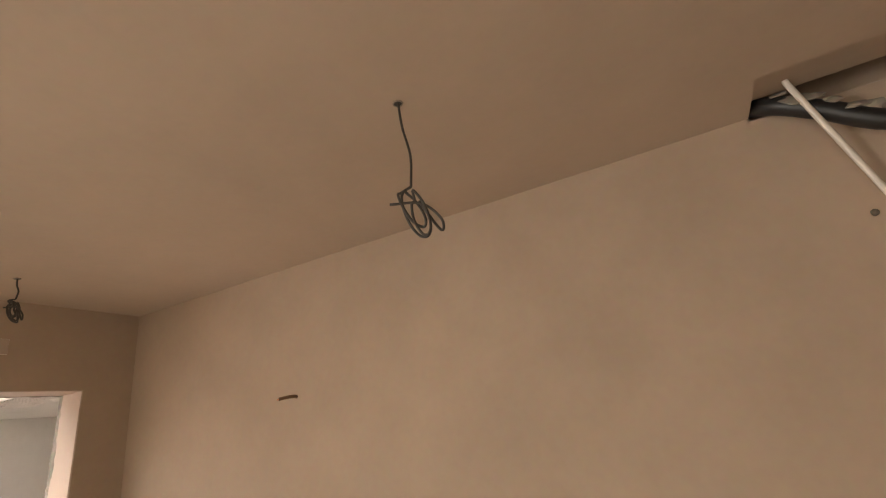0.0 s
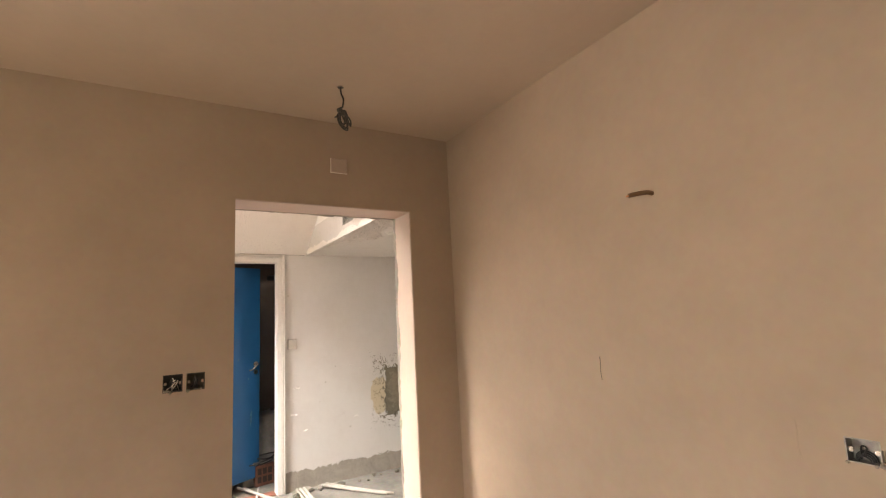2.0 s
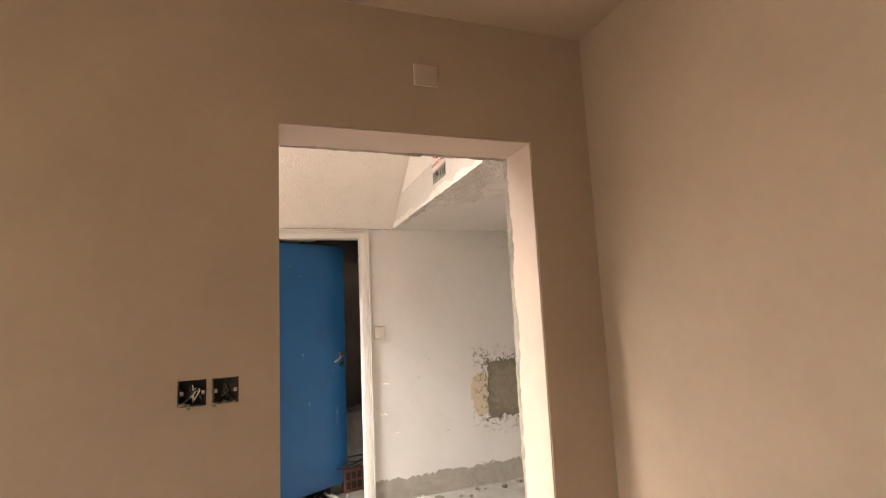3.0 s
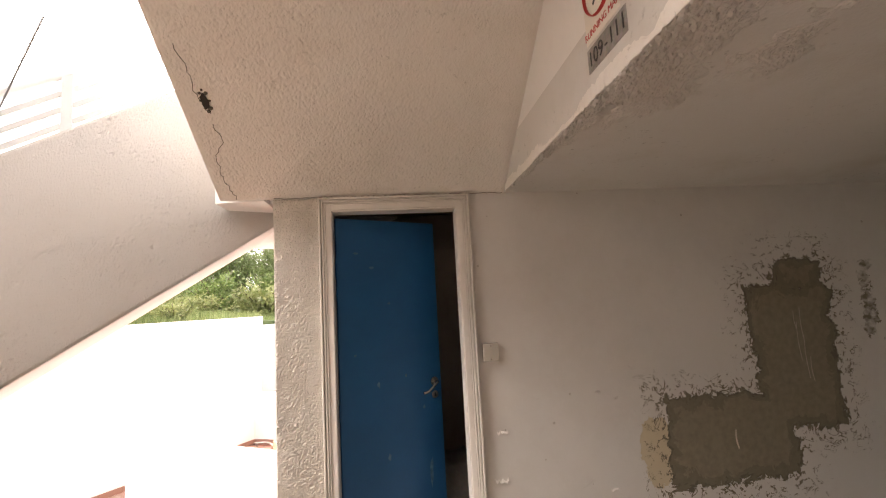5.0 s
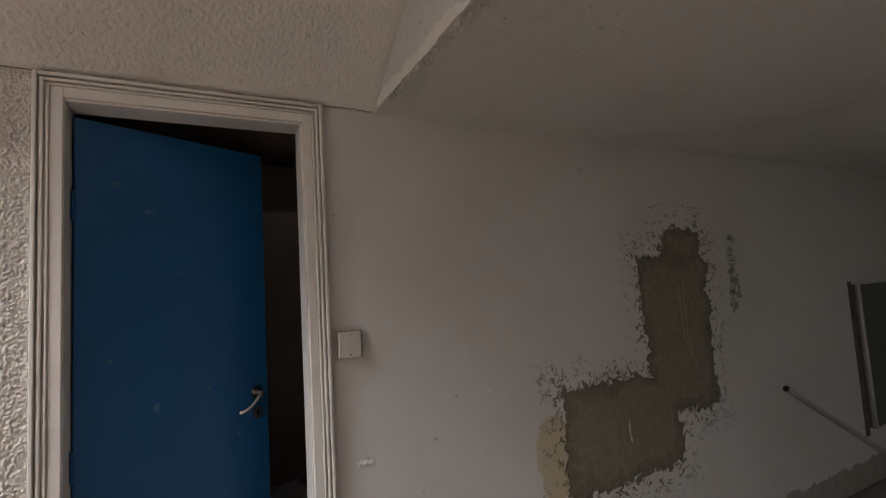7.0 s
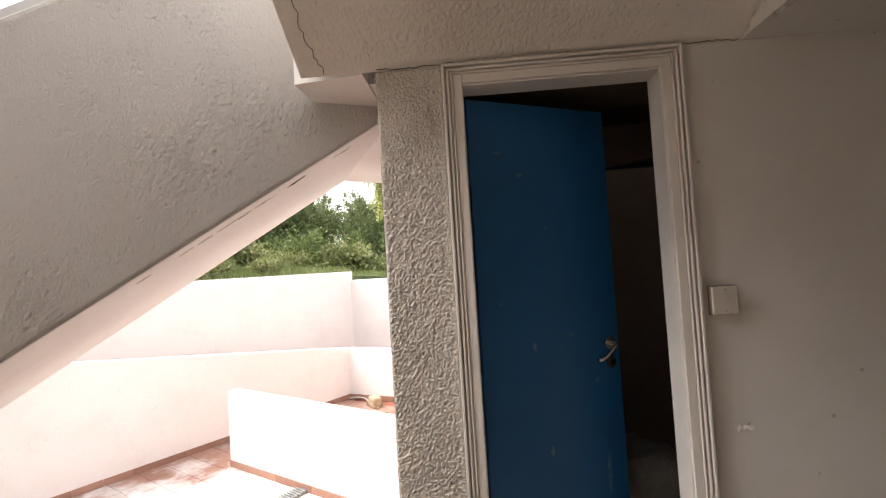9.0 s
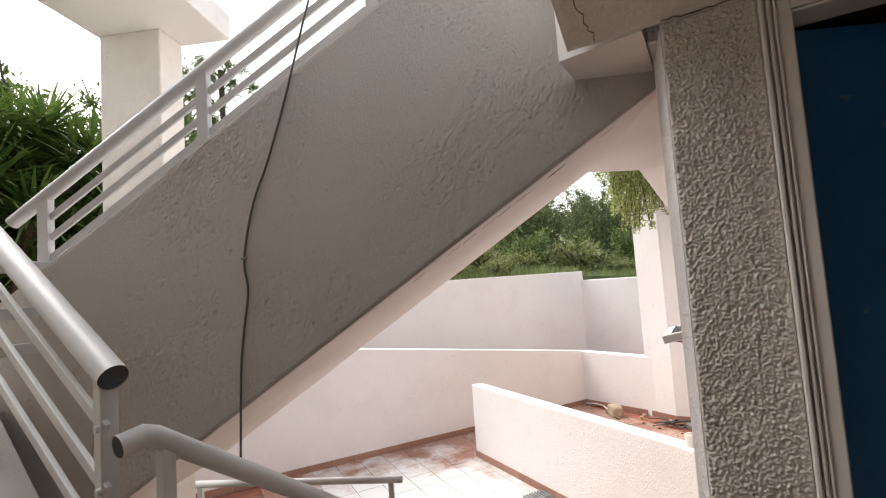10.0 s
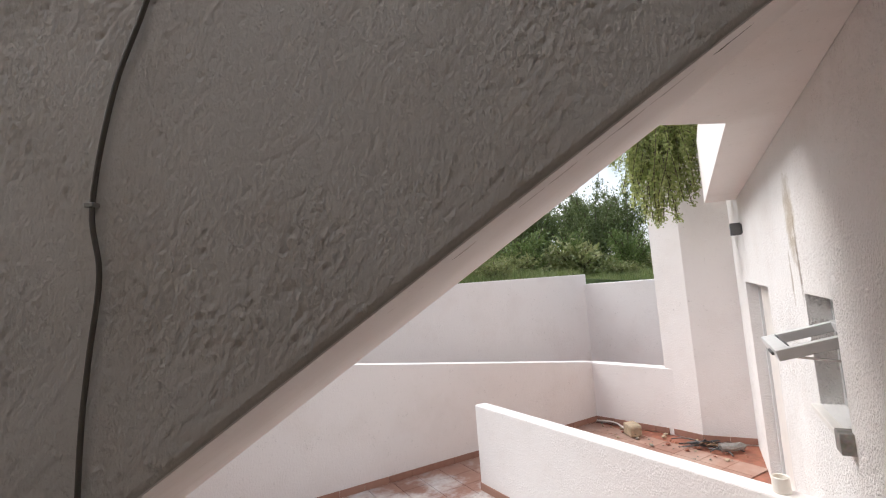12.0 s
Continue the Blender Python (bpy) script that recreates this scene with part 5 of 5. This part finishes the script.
for a in ((-0.28, 0.28, -0.06, 0.0, 0.25, 0.29), (-0.28, 0.28, -0.06, 0.0, -0.29, -0.25), (-0.28, -0.24, -0.06, 0.0, -0.25, 0.25), (0.24, 0.28, -0.06, 0.0, -0.25, 0.25)):
    part("window_frame", boxes(a, bevel=0.003), "rail_white", wd)
part("pane", boxes((-0.24, 0.24, -0.03, -0.024, -0.25, 0.25)), "glass_dark", wd, "dark glass")
sash = part("sash", boxes((-0.25, -0.2, -0.36, 0.0, -0.025, 0.025), (0.2, 0.25, -0.36, 0.0, -0.025, 0.025), (-0.2, 0.2, -0.36, -0.30, -0.025, 0.025), (-0.2, 0.2, -0.05, 0.0, -0.025, 0.025), bevel=0.004), "rail_white", wd, "white sash swung out")
sash.matrix_local = Matrix.Translation((0.0, -0.03, 0.13)) @ pose(0, 0, 0, 14, 0, 0)
latch = part("latch", boxes((0.25, 0.262, -0.1, 0.0, -0.008, 0.008), bevel=0.002), "steel", sash)
part("stay", tube(bmesh.new(), [(0.23, -0.3, -0.02), (0.23, -0.12, -0.09)], 0.006, 8), "steel", sash)
part("window_sill", boxes((-0.3, 0.22, -0.2, -0.06, -0.32, -0.292), bevel=0.006), "gloss_white", wd, "white painted sill")
part("bracket", boxes((0.22, 0.31, -0.21, -0.08, -0.36, -0.27), bevel=0.004), "galvanised", wd, "grey metal sill end")
for z_ in (0.0262, -0.0266):
    part("gasket", boxes((-0.195, 0.195, -0.302, -0.296, z_ - 0.003, z_ + 0.003)), "black_plastic", sash, "black rubber gasket")
part("handle", boxes((0.05, 0.16, -0.372, -0.3605, -0.008, 0.008), bevel=0.002), "lamp_grey", sash, "dark window handle")
wl_ = base("wall_lamp", -10.53, 0.24, 1.77, "small square dark grey wall lamp", "lamp")
part("housing", boxes((-0.05, 0.05, -0.11, -0.012, -0.065, 0.065), bevel=0.006), "lamp_grey", wl_)
part("bracket", boxes((-0.035, 0.035, -0.012, 0.0, -0.05, 0.05), bevel=0.002), "lamp_grey", wl_)
jar = base("white_pot", -8.2, 0.06, -0.03, "white plastic pot standing on the low wall", "pot")
jb = bmesh.new()
prof = [(0.0, 0.0), (0.062, 0.0), (0.066, 0.01), (0.062, 0.115), (0.057, 0.12), (0.05, 0.115), (0.046, 0.05), (0.0, 0.05)]
rings = [[jb.verts.new((r * math.cos(t), r * math.sin(t), z)) for t in [q * math.pi / 12 for q in range(24)]] if r else [jb.verts.new((0, 0, z))] for r, z in [(0.78 * r, 0.8 * z) for r, z in prof]]
for a, b in zip(rings, rings[1:]):
    for q in range(24):
        if len(a) == 1:
            jb.faces.new((a[0], b[(q + 1) % 24], b[q]))
        elif len(b) == 1:
            jb.faces.new((a[q], a[(q + 1) % 24], b[0]))
        else:
            jb.faces.new((a[q], a[(q + 1) % 24], b[(q + 1) % 24], b[q]))
part("pot", jb, "white_plastic", jar)

stone = base("block_piece", -12.15, -1.32, -1.0, "broken tan block lying on the tiles", "block", 30)
sb = boxes((-0.13, 0.13, -0.09, 0.09, 0, 0.17), bevel=0.03)
for v in sb.verts:
    v.co += noise.noise_vector(v.co * 9) * 0.02
part("block", sb, "sandstone", stone)
part("hole", tube(bmesh.new(), [(0.125, 0.0, 0.085), (0.134, 0.0, 0.085)], 0.04, 12), "dark_void", stone)
stick = base("white_stick", -12.75, -1.95, -0.99, "thin white strip lying on the tiles", "strip")
part("strip", tube(bmesh.new(), smooth_path([(0, 0, 0.0), (0.15, 0.3, 0.03), (0.5, 0.55, 0.02)], 5), 0.014, 8), "white_plastic", stick)
for i in range(15):
    a_, ln_ = rng.uniform(-0.7, 0.9), rng.uniform(0.25, 0.6)
    c = base("debris_cable", -11.95 + rng.uniform(-0.1, 0.25), -0.45 + rng.uniform(-0.15, 0.3), -0.998, "black cable offcut among rubble on the tiles", "cable", math.degrees(a_), "debris on the courtyard floor")
    part("offcut", tube(bmesh.new(), smooth_path([(0, -ln_ / 2, 0.006), (0.05, -ln_ * 0.15, 0.03 + 0.004 * i), (-0.03, ln_ * 0.2, 0.02), (0.04, ln_ / 2, 0.008)], 4), rng.uniform(0.005, 0.011), 7), rng.choice(("black_plastic", "lamp_grey", "brown_cable")), c, smooth=True)
crush = base("crushed_bottle", -11.8, -0.08, -0.998, "crumpled grey plastic bottle lying in the rubble", "bottle", 35)
cb = tube(bmesh.new(), [(0, -0.16, 0.05), (0, -0.1, 0.055), (0.01, 0.0, 0.045), (0, 0.1, 0.05), (0, 0.16, 0.03)], 0.05, 12)
for v in cb.verts:
    v.co += noise.noise_vector(v.co * 22) * 0.022
    v.co.z = max(v.co.z, 0.001)
part("bottle", cb, "galvanised", crush)
for i in range(120):
    st = bmesh.new()
    r = rng.uniform(0.006, 0.014) if i % 4 else rng.uniform(0.014, 0.035)
    bmesh.ops.create_icosphere(st, subdivisions=1, radius=r)
    for v in st.verts:
        v.co *= rng.uniform(0.6, 1.2)
        v.co.z *= 0.6
    ob = tagged(part("rubble", st, rng.choice(("sandstone", "terracotta", "concrete"))), "small lump of rubble on the courtyard tiles", "rubble", "debris on the courtyard floor")
    t = rng.random()
    ob.matrix_world = pose(-12.4 + 0.9 * t + rng.gauss(0, 0.16), -1.7 + 1.75 * t + rng.gauss(0, 0.16), -1.0 + r * 0.4, 0, 0, rng.uniform(0, 360))
tray = base("paint_tray", -8.93, -1.55, -1.005, "dusty grey ribbed plastic tray on the tiles", "tray", -33)
part("base", boxes((-0.17, 0.17, -0.09, 0.09, 0, 0.012), bevel=0.003), "sack", tray)
for i in range(9):
    part("rib", boxes((-0.16 + i * 0.037, -0.14 + i * 0.037, -0.085, 0.085, 0.0121, 0.035), bevel=0.002), "sack", tray)
part("handle", tube(bmesh.new(), [(0.17, 0, 0.015), (0.32, 0, 0.02)], 0.014, 10), "sack", tray)


# ---- plants ----
def leaf_mesh(name, leaves, material):
    """leaves: base point, direction, side, length, width."""
    verts, faces = [], []
    for p, d, s_, ln, w in leaves:
        i = len(verts)
        tip = p + d * ln
        mid = p + d * ln * 0.5
        verts += [p, mid + s_ * w, tip, mid - s_ * w]
        faces.append((i, i + 1, i + 2, i + 3))
    me = bpy.data.meshes.new(name)
    me.from_pydata([tuple(v) for v in verts], [], faces)
    me.materials.append(M[material])
    return me


def spin_dir(rnd):
    z = rnd.uniform(-1, 1)
    a = rnd.uniform(0, 2 * math.pi)
    r = math.sqrt(1 - z * z)
    return Vector((r * math.cos(a), r * math.sin(a), z))


def shrub(seed, width, height, count, material, label, leaf=0.11):
    rnd = random.Random(seed)
    ob = base("shrub", 0, 0, 0, label, "shrub", group="shrubs on the hillside")
    stems, leaves = bmesh.new(), []
    for _ in range(16):
        a = rnd.uniform(0, 2 * math.pi)
        reach = width * 0.5 * rnd.uniform(0.25, 1.0)
        h = height * rnd.uniform(0.6, 1.0) * (1.0 - 0.35 * (reach / (width * 0.5)) ** 2)
        tipp = Vector((reach * math.cos(a), reach * math.sin(a), h))
        path = smooth_path([(0.1 * math.cos(a), 0.1 * math.sin(a), -0.1), tuple(tipp * 0.5 + Vector((0, 0, h * 0.12))), tuple(tipp)], 3)
        tube(stems, path, 0.016, 5)
        for _ in range(count // 16):
            t = rnd.uniform(0.15, 1.0)
            q = path[min(int(t * (len(path) - 1)), len(path) - 1)]
            p = q + spin_dir(rnd) * abs(rnd.gauss(0, 0.30)) + Vector((0, 0, rnd.uniform(-0.1, 0.08)))
            if p.z < 0:
                p.z = rnd.uniform(0, 0.3)
            d = (spin_dir(rnd) + Vector((0, 0, 0.15)) + (p - Vector((0, 0, h * 0.4))).normalized() * 0.5).normalized()
            s_ = d.cross(spin_dir(rnd)).normalized()
            ln = leaf * rnd.uniform(0.6, 1.5)
            leaves.append((p, d, s_, ln, ln * rnd.uniform(0.14, 0.26)))
    part("stem", stems, "bark", ob)
    fo = new("foliage", leaf_mesh("foliage", leaves, material))
    fo.parent = ob
    return ob


KINDS = [shrub(3, 3.8, 4.4, 14000, "leaf_dark", "dense dark green leafy shrub on the hillside"),
         shrub(4, 2.6, 2.0, 4200, "leaf_mid", "bushy mid-green shrub on the hillside"),
         shrub(5, 2.2, 1.3, 3000, "leaf_light", "pale yellow-green scrub on the hillside", 0.15)]
rng = random.Random(77)
SPOTS = []
for u in range(-5, 13):
    SPOTS.append((u * 1.5 + rng.uniform(-0.5, 0.5) - 2, 6.3 + rng.uniform(-0.8, 0.8), 0))
    SPOTS.append((u * 1.5 + rng.uniform(-0.5, 0.5) - 2, 8.8 + rng.uniform(-0.8, 0.8), 0))
    if u % 2 == 0:
        SPOTS.append((u * 1.5 + rng.uniform(-0.6, 0.6) - 2, 4.6 + rng.uniform(-0.5, 0.5), 1))
    SPOTS.append((u * 1.5 + rng.uniform(-0.6, 0.6) - 2, 3.7 + rng.uniform(-0.6, 0.6), 2))
    SPOTS.append((u * 1.5 + rng.uniform(-0.6, 0.6) - 1.3, 2.5 + rng.uniform(-0.6, 0.6), rng.choice((1, 1, 2))))
for u in range(-12, 20):
    if rng.random() < 0.7:
        SPOTS.append((u * 0.8 + rng.uniform(-0.3, 0.3), rng.uniform(0.5, 1.6), 3))
used = set()
for u, v, kind in SPOTS:
    x, y, z = on_hill(u, v)
    size = (rng.uniform(0.82, 0.94) + 0.03 * (v - 6.3), rng.uniform(0.6, 1.15), rng.uniform(0.6, 1.15), rng.uniform(0.3, 0.62))[kind]
    kind = min(kind, 2)
    m = pose(x, y, z - 0.05, 0, 0, rng.uniform(0, 360)) @ Matrix.Diagonal((size, size, size * rng.uniform(0.8, 1.1), 1))
    if kind in used:
        copy_thing(KINDS[kind], m)
    else:
        KINDS[kind].matrix_world = m
        used.add(kind)

# grass along the top of the wall
blades = []
for _ in range(26000):
    u, v = rng.uniform(-9, 14), abs(rng.gauss(0, 1.6)) + 0.12
    x, y, z = on_hill(u, v)
    d = Vector((rng.gauss(0, 0.35), rng.gauss(0, 0.35), 1)).normalized()
    blades.append((Vector((x, y, z - 0.02)), d, d.cross(spin_dir(rng)).normalized(), rng.uniform(0.08, 0.3), 0.006))
tagged(new("grass", leaf_mesh("grass", blades, "grass_blade")), "bright green grass above the courtyard wall", "grass", "", "stuff")


def sword_plant(name, x, y, z, crowns, seed, label, length=1.05):
    """A yucca: leaning trunks, each with a burst of sword leaves."""
    rnd = random.Random(seed)
    ob = base(name, x, y, z, label, "yucca")
    for cx, cy, cz in crowns:
        tk = tube(bmesh.new(), smooth_path([(cx * 0.2, cy * 0.2, -0.1), (cx * 0.7, cy * 0.7, cz * 0.5), (cx, cy, cz)], 4), 0.07, 8)
        part("trunk", tk, "bark", ob)
        verts, faces = [], []
        for _ in range(170):
            d = spin_dir(rnd)
            d.z = abs(d.z) * 0.9 - 0.25
            d.normalize()
            s_ = d.cross(Vector((0, 0, 1)))
            s_ = s_.normalized() if s_.length > 0.05 else Vector((1, 0, 0))
            ln = length * rnd.uniform(0.7, 1.15)
            i = len(verts)
            for k, wk in enumerate((0.016, 0.022, 0.018, 0.002)):
                t = k / 3
                p = Vector((cx, cy, cz + rnd.uniform(-0.02, 0.02))) + d * ln * t - Vector((0, 0, 0.28 * ln * t * t))
                verts += [p - s_ * wk, p + s_ * wk]
            for k in range(3):
                a = i + 2 * k
                faces.append((a, a + 1, a + 3, a + 2))
        me = bpy.data.meshes.new("crown")
        me.from_pydata([tuple(v) for v in verts], [], faces)
        me.materials.append(M["yucca_leaf"])
        cr = new("crown", me)
        cr.parent = ob
    return ob


ux, uy, uz = -6.3, -8.0, 1.4
sword_plant("yucca", ux, uy, uz, [(1.2, 0.5, 1.3), (1.5, 0.3, 0.6), (0.8, 0.6, 1.4), (-1.3, 0.5, 1.4), (-0.6, 0.6, 1.0), (0.3, 0.7, 1.6), (-0.1, 0.8, 1.2), (1.0, 0.6, 2.0), (0.3, 0.2, 1.0), (-0.4, 0.3, 1.5), (0.1, 0.1, 2.0), (-0.9, 0.4, 0.9), (-1.0, 0.3, 2.3), (0.6, 0.0, 1.7), (-0.5, 0.1, 2.6), (0.9, 0.3, 0.8), (-0.2, 0.6, 0.5), (-1.7, 0.2, 2.2), (-0.1, 0.3, 2.4), (0.4, 0.5, 2.3), (-1.4, 0.0, 1.8), (-0.7, 0.5, 2.0), (-1.9, 0.4, 1.4), (-1.0, 0.7, 1.5)], 8, "big green yucca with bursts of sword leaves")
sword_plant("yucca", ux + 1.6, uy - 0.6, uz, [(0.0, 0.2, 0.7), (-0.5, 0.1, 1.3), (0.4, 0.0, 1.5), (0.1, 0.3, 2.0)], 9, "green yucca beside the larger one")
big = shrub(6, 5.2, 6.3, 12000, "leaf_mid", "tall bushy green tree crown behind the yucca", 0.16)
big.matrix_world = pose(-8.4, -13.2, 1.8, 0, 0, 10)
for k, (x, y) in enumerate(((-6.0, -14.0), (-10.9, -13.4), (-3.5, -14.5), (-8.9, -16.5), (-13.5, -14.5))):
    copy_thing(big, pose(x, y, 1.9, 0, 0, 70 * k))


def tall_tree(x, y, z, h, seed):
    rnd = random.Random(seed)
    ob = base("tree", x, y, z, "tall thin eucalyptus with sparse grey-green crown", "tree", group="trees on the skyline")
    wood, leaves = bmesh.new(), []
    trunk = smooth_path([(0, 0, -0.5), (0.3, 0.1, h * 0.4), (0.1, -0.2, h * 0.75), (0.3, 0, h * 0.95)], 5)
    tube(wood, trunk, 0.16, 7)
    for _ in range(22):
        t = rnd.uniform(0.45, 1.0)
        a = trunk[int(t * (len(trunk) - 1))]
        ang = rnd.uniform(0, 2 * math.pi)
        reach = rnd.uniform(0.6, 2.4) * (1.2 - t * 0.6)
        b = a + Vector((math.cos(ang) * reach, math.sin(ang) * reach, rnd.uniform(0.2, 1.3)))
        tube(wood, [a, (a + b) / 2 + Vector((0, 0, 0.1)), b], 0.04, 5)
        for _ in range(260):
            p = b + spin_dir(rnd) * abs(rnd.gauss(0, 0.36))
            d = (spin_dir(rnd) + Vector((0, 0, -0.5))).normalized()
            leaves.append((p, d, d.cross(spin_dir(rnd)).normalized(), rnd.uniform(0.14, 0.26), 0.03))
    part("trunk", wood, "bark", ob)
    cr = new("crown", leaf_mesh("crown", leaves, "leaf_dark"))
    cr.parent = ob
    return ob


first = tall_tree(-20.5, -23.0, 3.5, 11.5, 21)
copy_thing(first, pose(-18.0, -24.5, 3.0, 0, 0, 120))
copy_thing(first, pose(-23.0, -21.5, 1.0, 0, 0, 220))
copy_thing(first, pose(-20.6, -24.0, 0.5, 0, 0, 300))
copy_thing(first, pose(-21.3, -21.5, -0.5, 0, 0, 40))

# creeper hanging over the column
hang = base("hanging_plant", -11.25, -0.5, 3.3, "bright green creeper hanging down beside the column", "plant")
stems, leaves = bmesh.new(), []
rng = random.Random(12)
for i in range(100):
    a = rng.gauss(0.03, 0.21)
    b = rng.uniform(-0.3, 0.3)
    ln = max(0.35, 1.45 - 1.7 * abs(a + 0.03) - 0.9 * rng.random() ** 1.5)
    sway = rng.gauss(0, 0.12)
    path = smooth_path([(b * 0.6, a * 0.8, 0.1), (b, a * 1.1, -ln * 0.3), (b + 0.05, a * 1.25 + sway * 0.5, -ln * 0.7), (b + 0.05, a * 1.25 + sway, -ln)], 6)
    tube(stems, path, 0.005, 4)
    for p in path:
        for _ in range(13):
            d = (spin_dir(rng) + Vector((0, 0, -0.1))).normalized()
            l_ = rng.uniform(0.025, 0.065)
            leaves.append((p + spin_dir(rng) * 0.045, d, d.cross(spin_dir(rng)).normalized(), l_, l_ * 0.2))
part("stem", stems, "bark", hang)
fo = new("foliage", leaf_mesh("foliage", leaves, "creeper_leaf"))
fo.parent = hang
setting("planter_ledge", boxes((-12.2, -10.73, -0.3, 0.24, 3.35, 3.5), bevel=0.01), "court_white", "white concrete ledge with a creeper", "ledge")

# ---- courtyard tiles and skirting, laid piece by piece ----
court = bpy.data.objects["courtyard_floor"]
tile_me = bpy.data.meshes.new("tile")
tb = boxes((-0.162, 0.162, -0.162, 0.162, 0.0, 0.012), bevel=0.003)
tb.to_mesh(tile_me)
tb.free()
tile_me.materials.append(M["tile"])
GW = Vector((8.9, -5.57)).normalized()
GN = Vector((-GW.y, GW.x))
count = 0
for i in range(-4, 30):
    for j in range(0, 22):
        q = Vector((-12.9, -1.98)) + GW * (0.33 * i) + GN * (0.27 + 0.33 * j)
        if q.y > 0.07 or q.x > -7.0 or q.x < -12.9 or q.y < -4.9:
            continue
        if (q - Vector((-12.9, -1.98))).dot(Vector((1.28, -0.7)).normalized()) < 0.25 or (q.x < -12.0 and q.y > -0.75):
            continue
        t = new("tile", tile_me)
        t.parent = court
        t.matrix_local = pose(q.x, q.y, -1.018 + 0.001 * rng.random(), 0, 0, math.degrees(math.atan2(GW.y, GW.x)))
        count += 1


def skirting(host, length, y, z, side_sign, start=0.0):
    me = bpy.data.meshes.new("skirting_tile")
    b = boxes((0.002, 0.318, 0, 0.012, 0, 0.085), bevel=0.002)
    b.to_mesh(me)
    b.free()
    me.materials.append(M["skirt"])
    k = start
    while k < length - 0.1:
        t = new("skirting_tile", me)
        t.parent = host
        t.matrix_local = pose(k, y, z, 0, 0, 0) @ Matrix.Diagonal((min(1.0, (length - k) / 0.32), side_sign, 1, 1))
        k += 0.32


skirting(gw, 8.0, 0.1, -1.005, 1)
skirting(bpy.data.objects["garden_wall_end"], 1.27, -0.1, -1.005, -1, 0.1)
skirting(bpy.data.objects["low_wall"], 3.3, 0.08, -1.005, 1)
skirting(bpy.data.objects["low_wall"], 3.3, -0.08, -1.005, -1)
cl = bpy.data.objects["column"]
for (xa, ya), (xb, yb) in (((-12.13, 0.24), (-12.13, -0.39)), ((-12.13, -0.39), (-12.36, -0.8))):
    d = Vector((xb - xa, yb - ya))
    n_ = max(1, round(d.length / 0.32))
    for i in range(n_):
        me = bpy.data.meshes.new("skirting_tile")
        b = boxes((0.002, d.length / n_ - 0.002, 0, 0.012, 0, 0.085), bevel=0.002)
        b.to_mesh(me)
        b.free()
        me.materials.append(M["skirt"])
        t = new("skirting_tile", me)
        t.parent = cl
        t.matrix_local = pose(xa + d.x * i / n_, ya + d.y * i / n_, -1.005, 0, 0, math.degrees(math.atan2(d.y, d.x)))
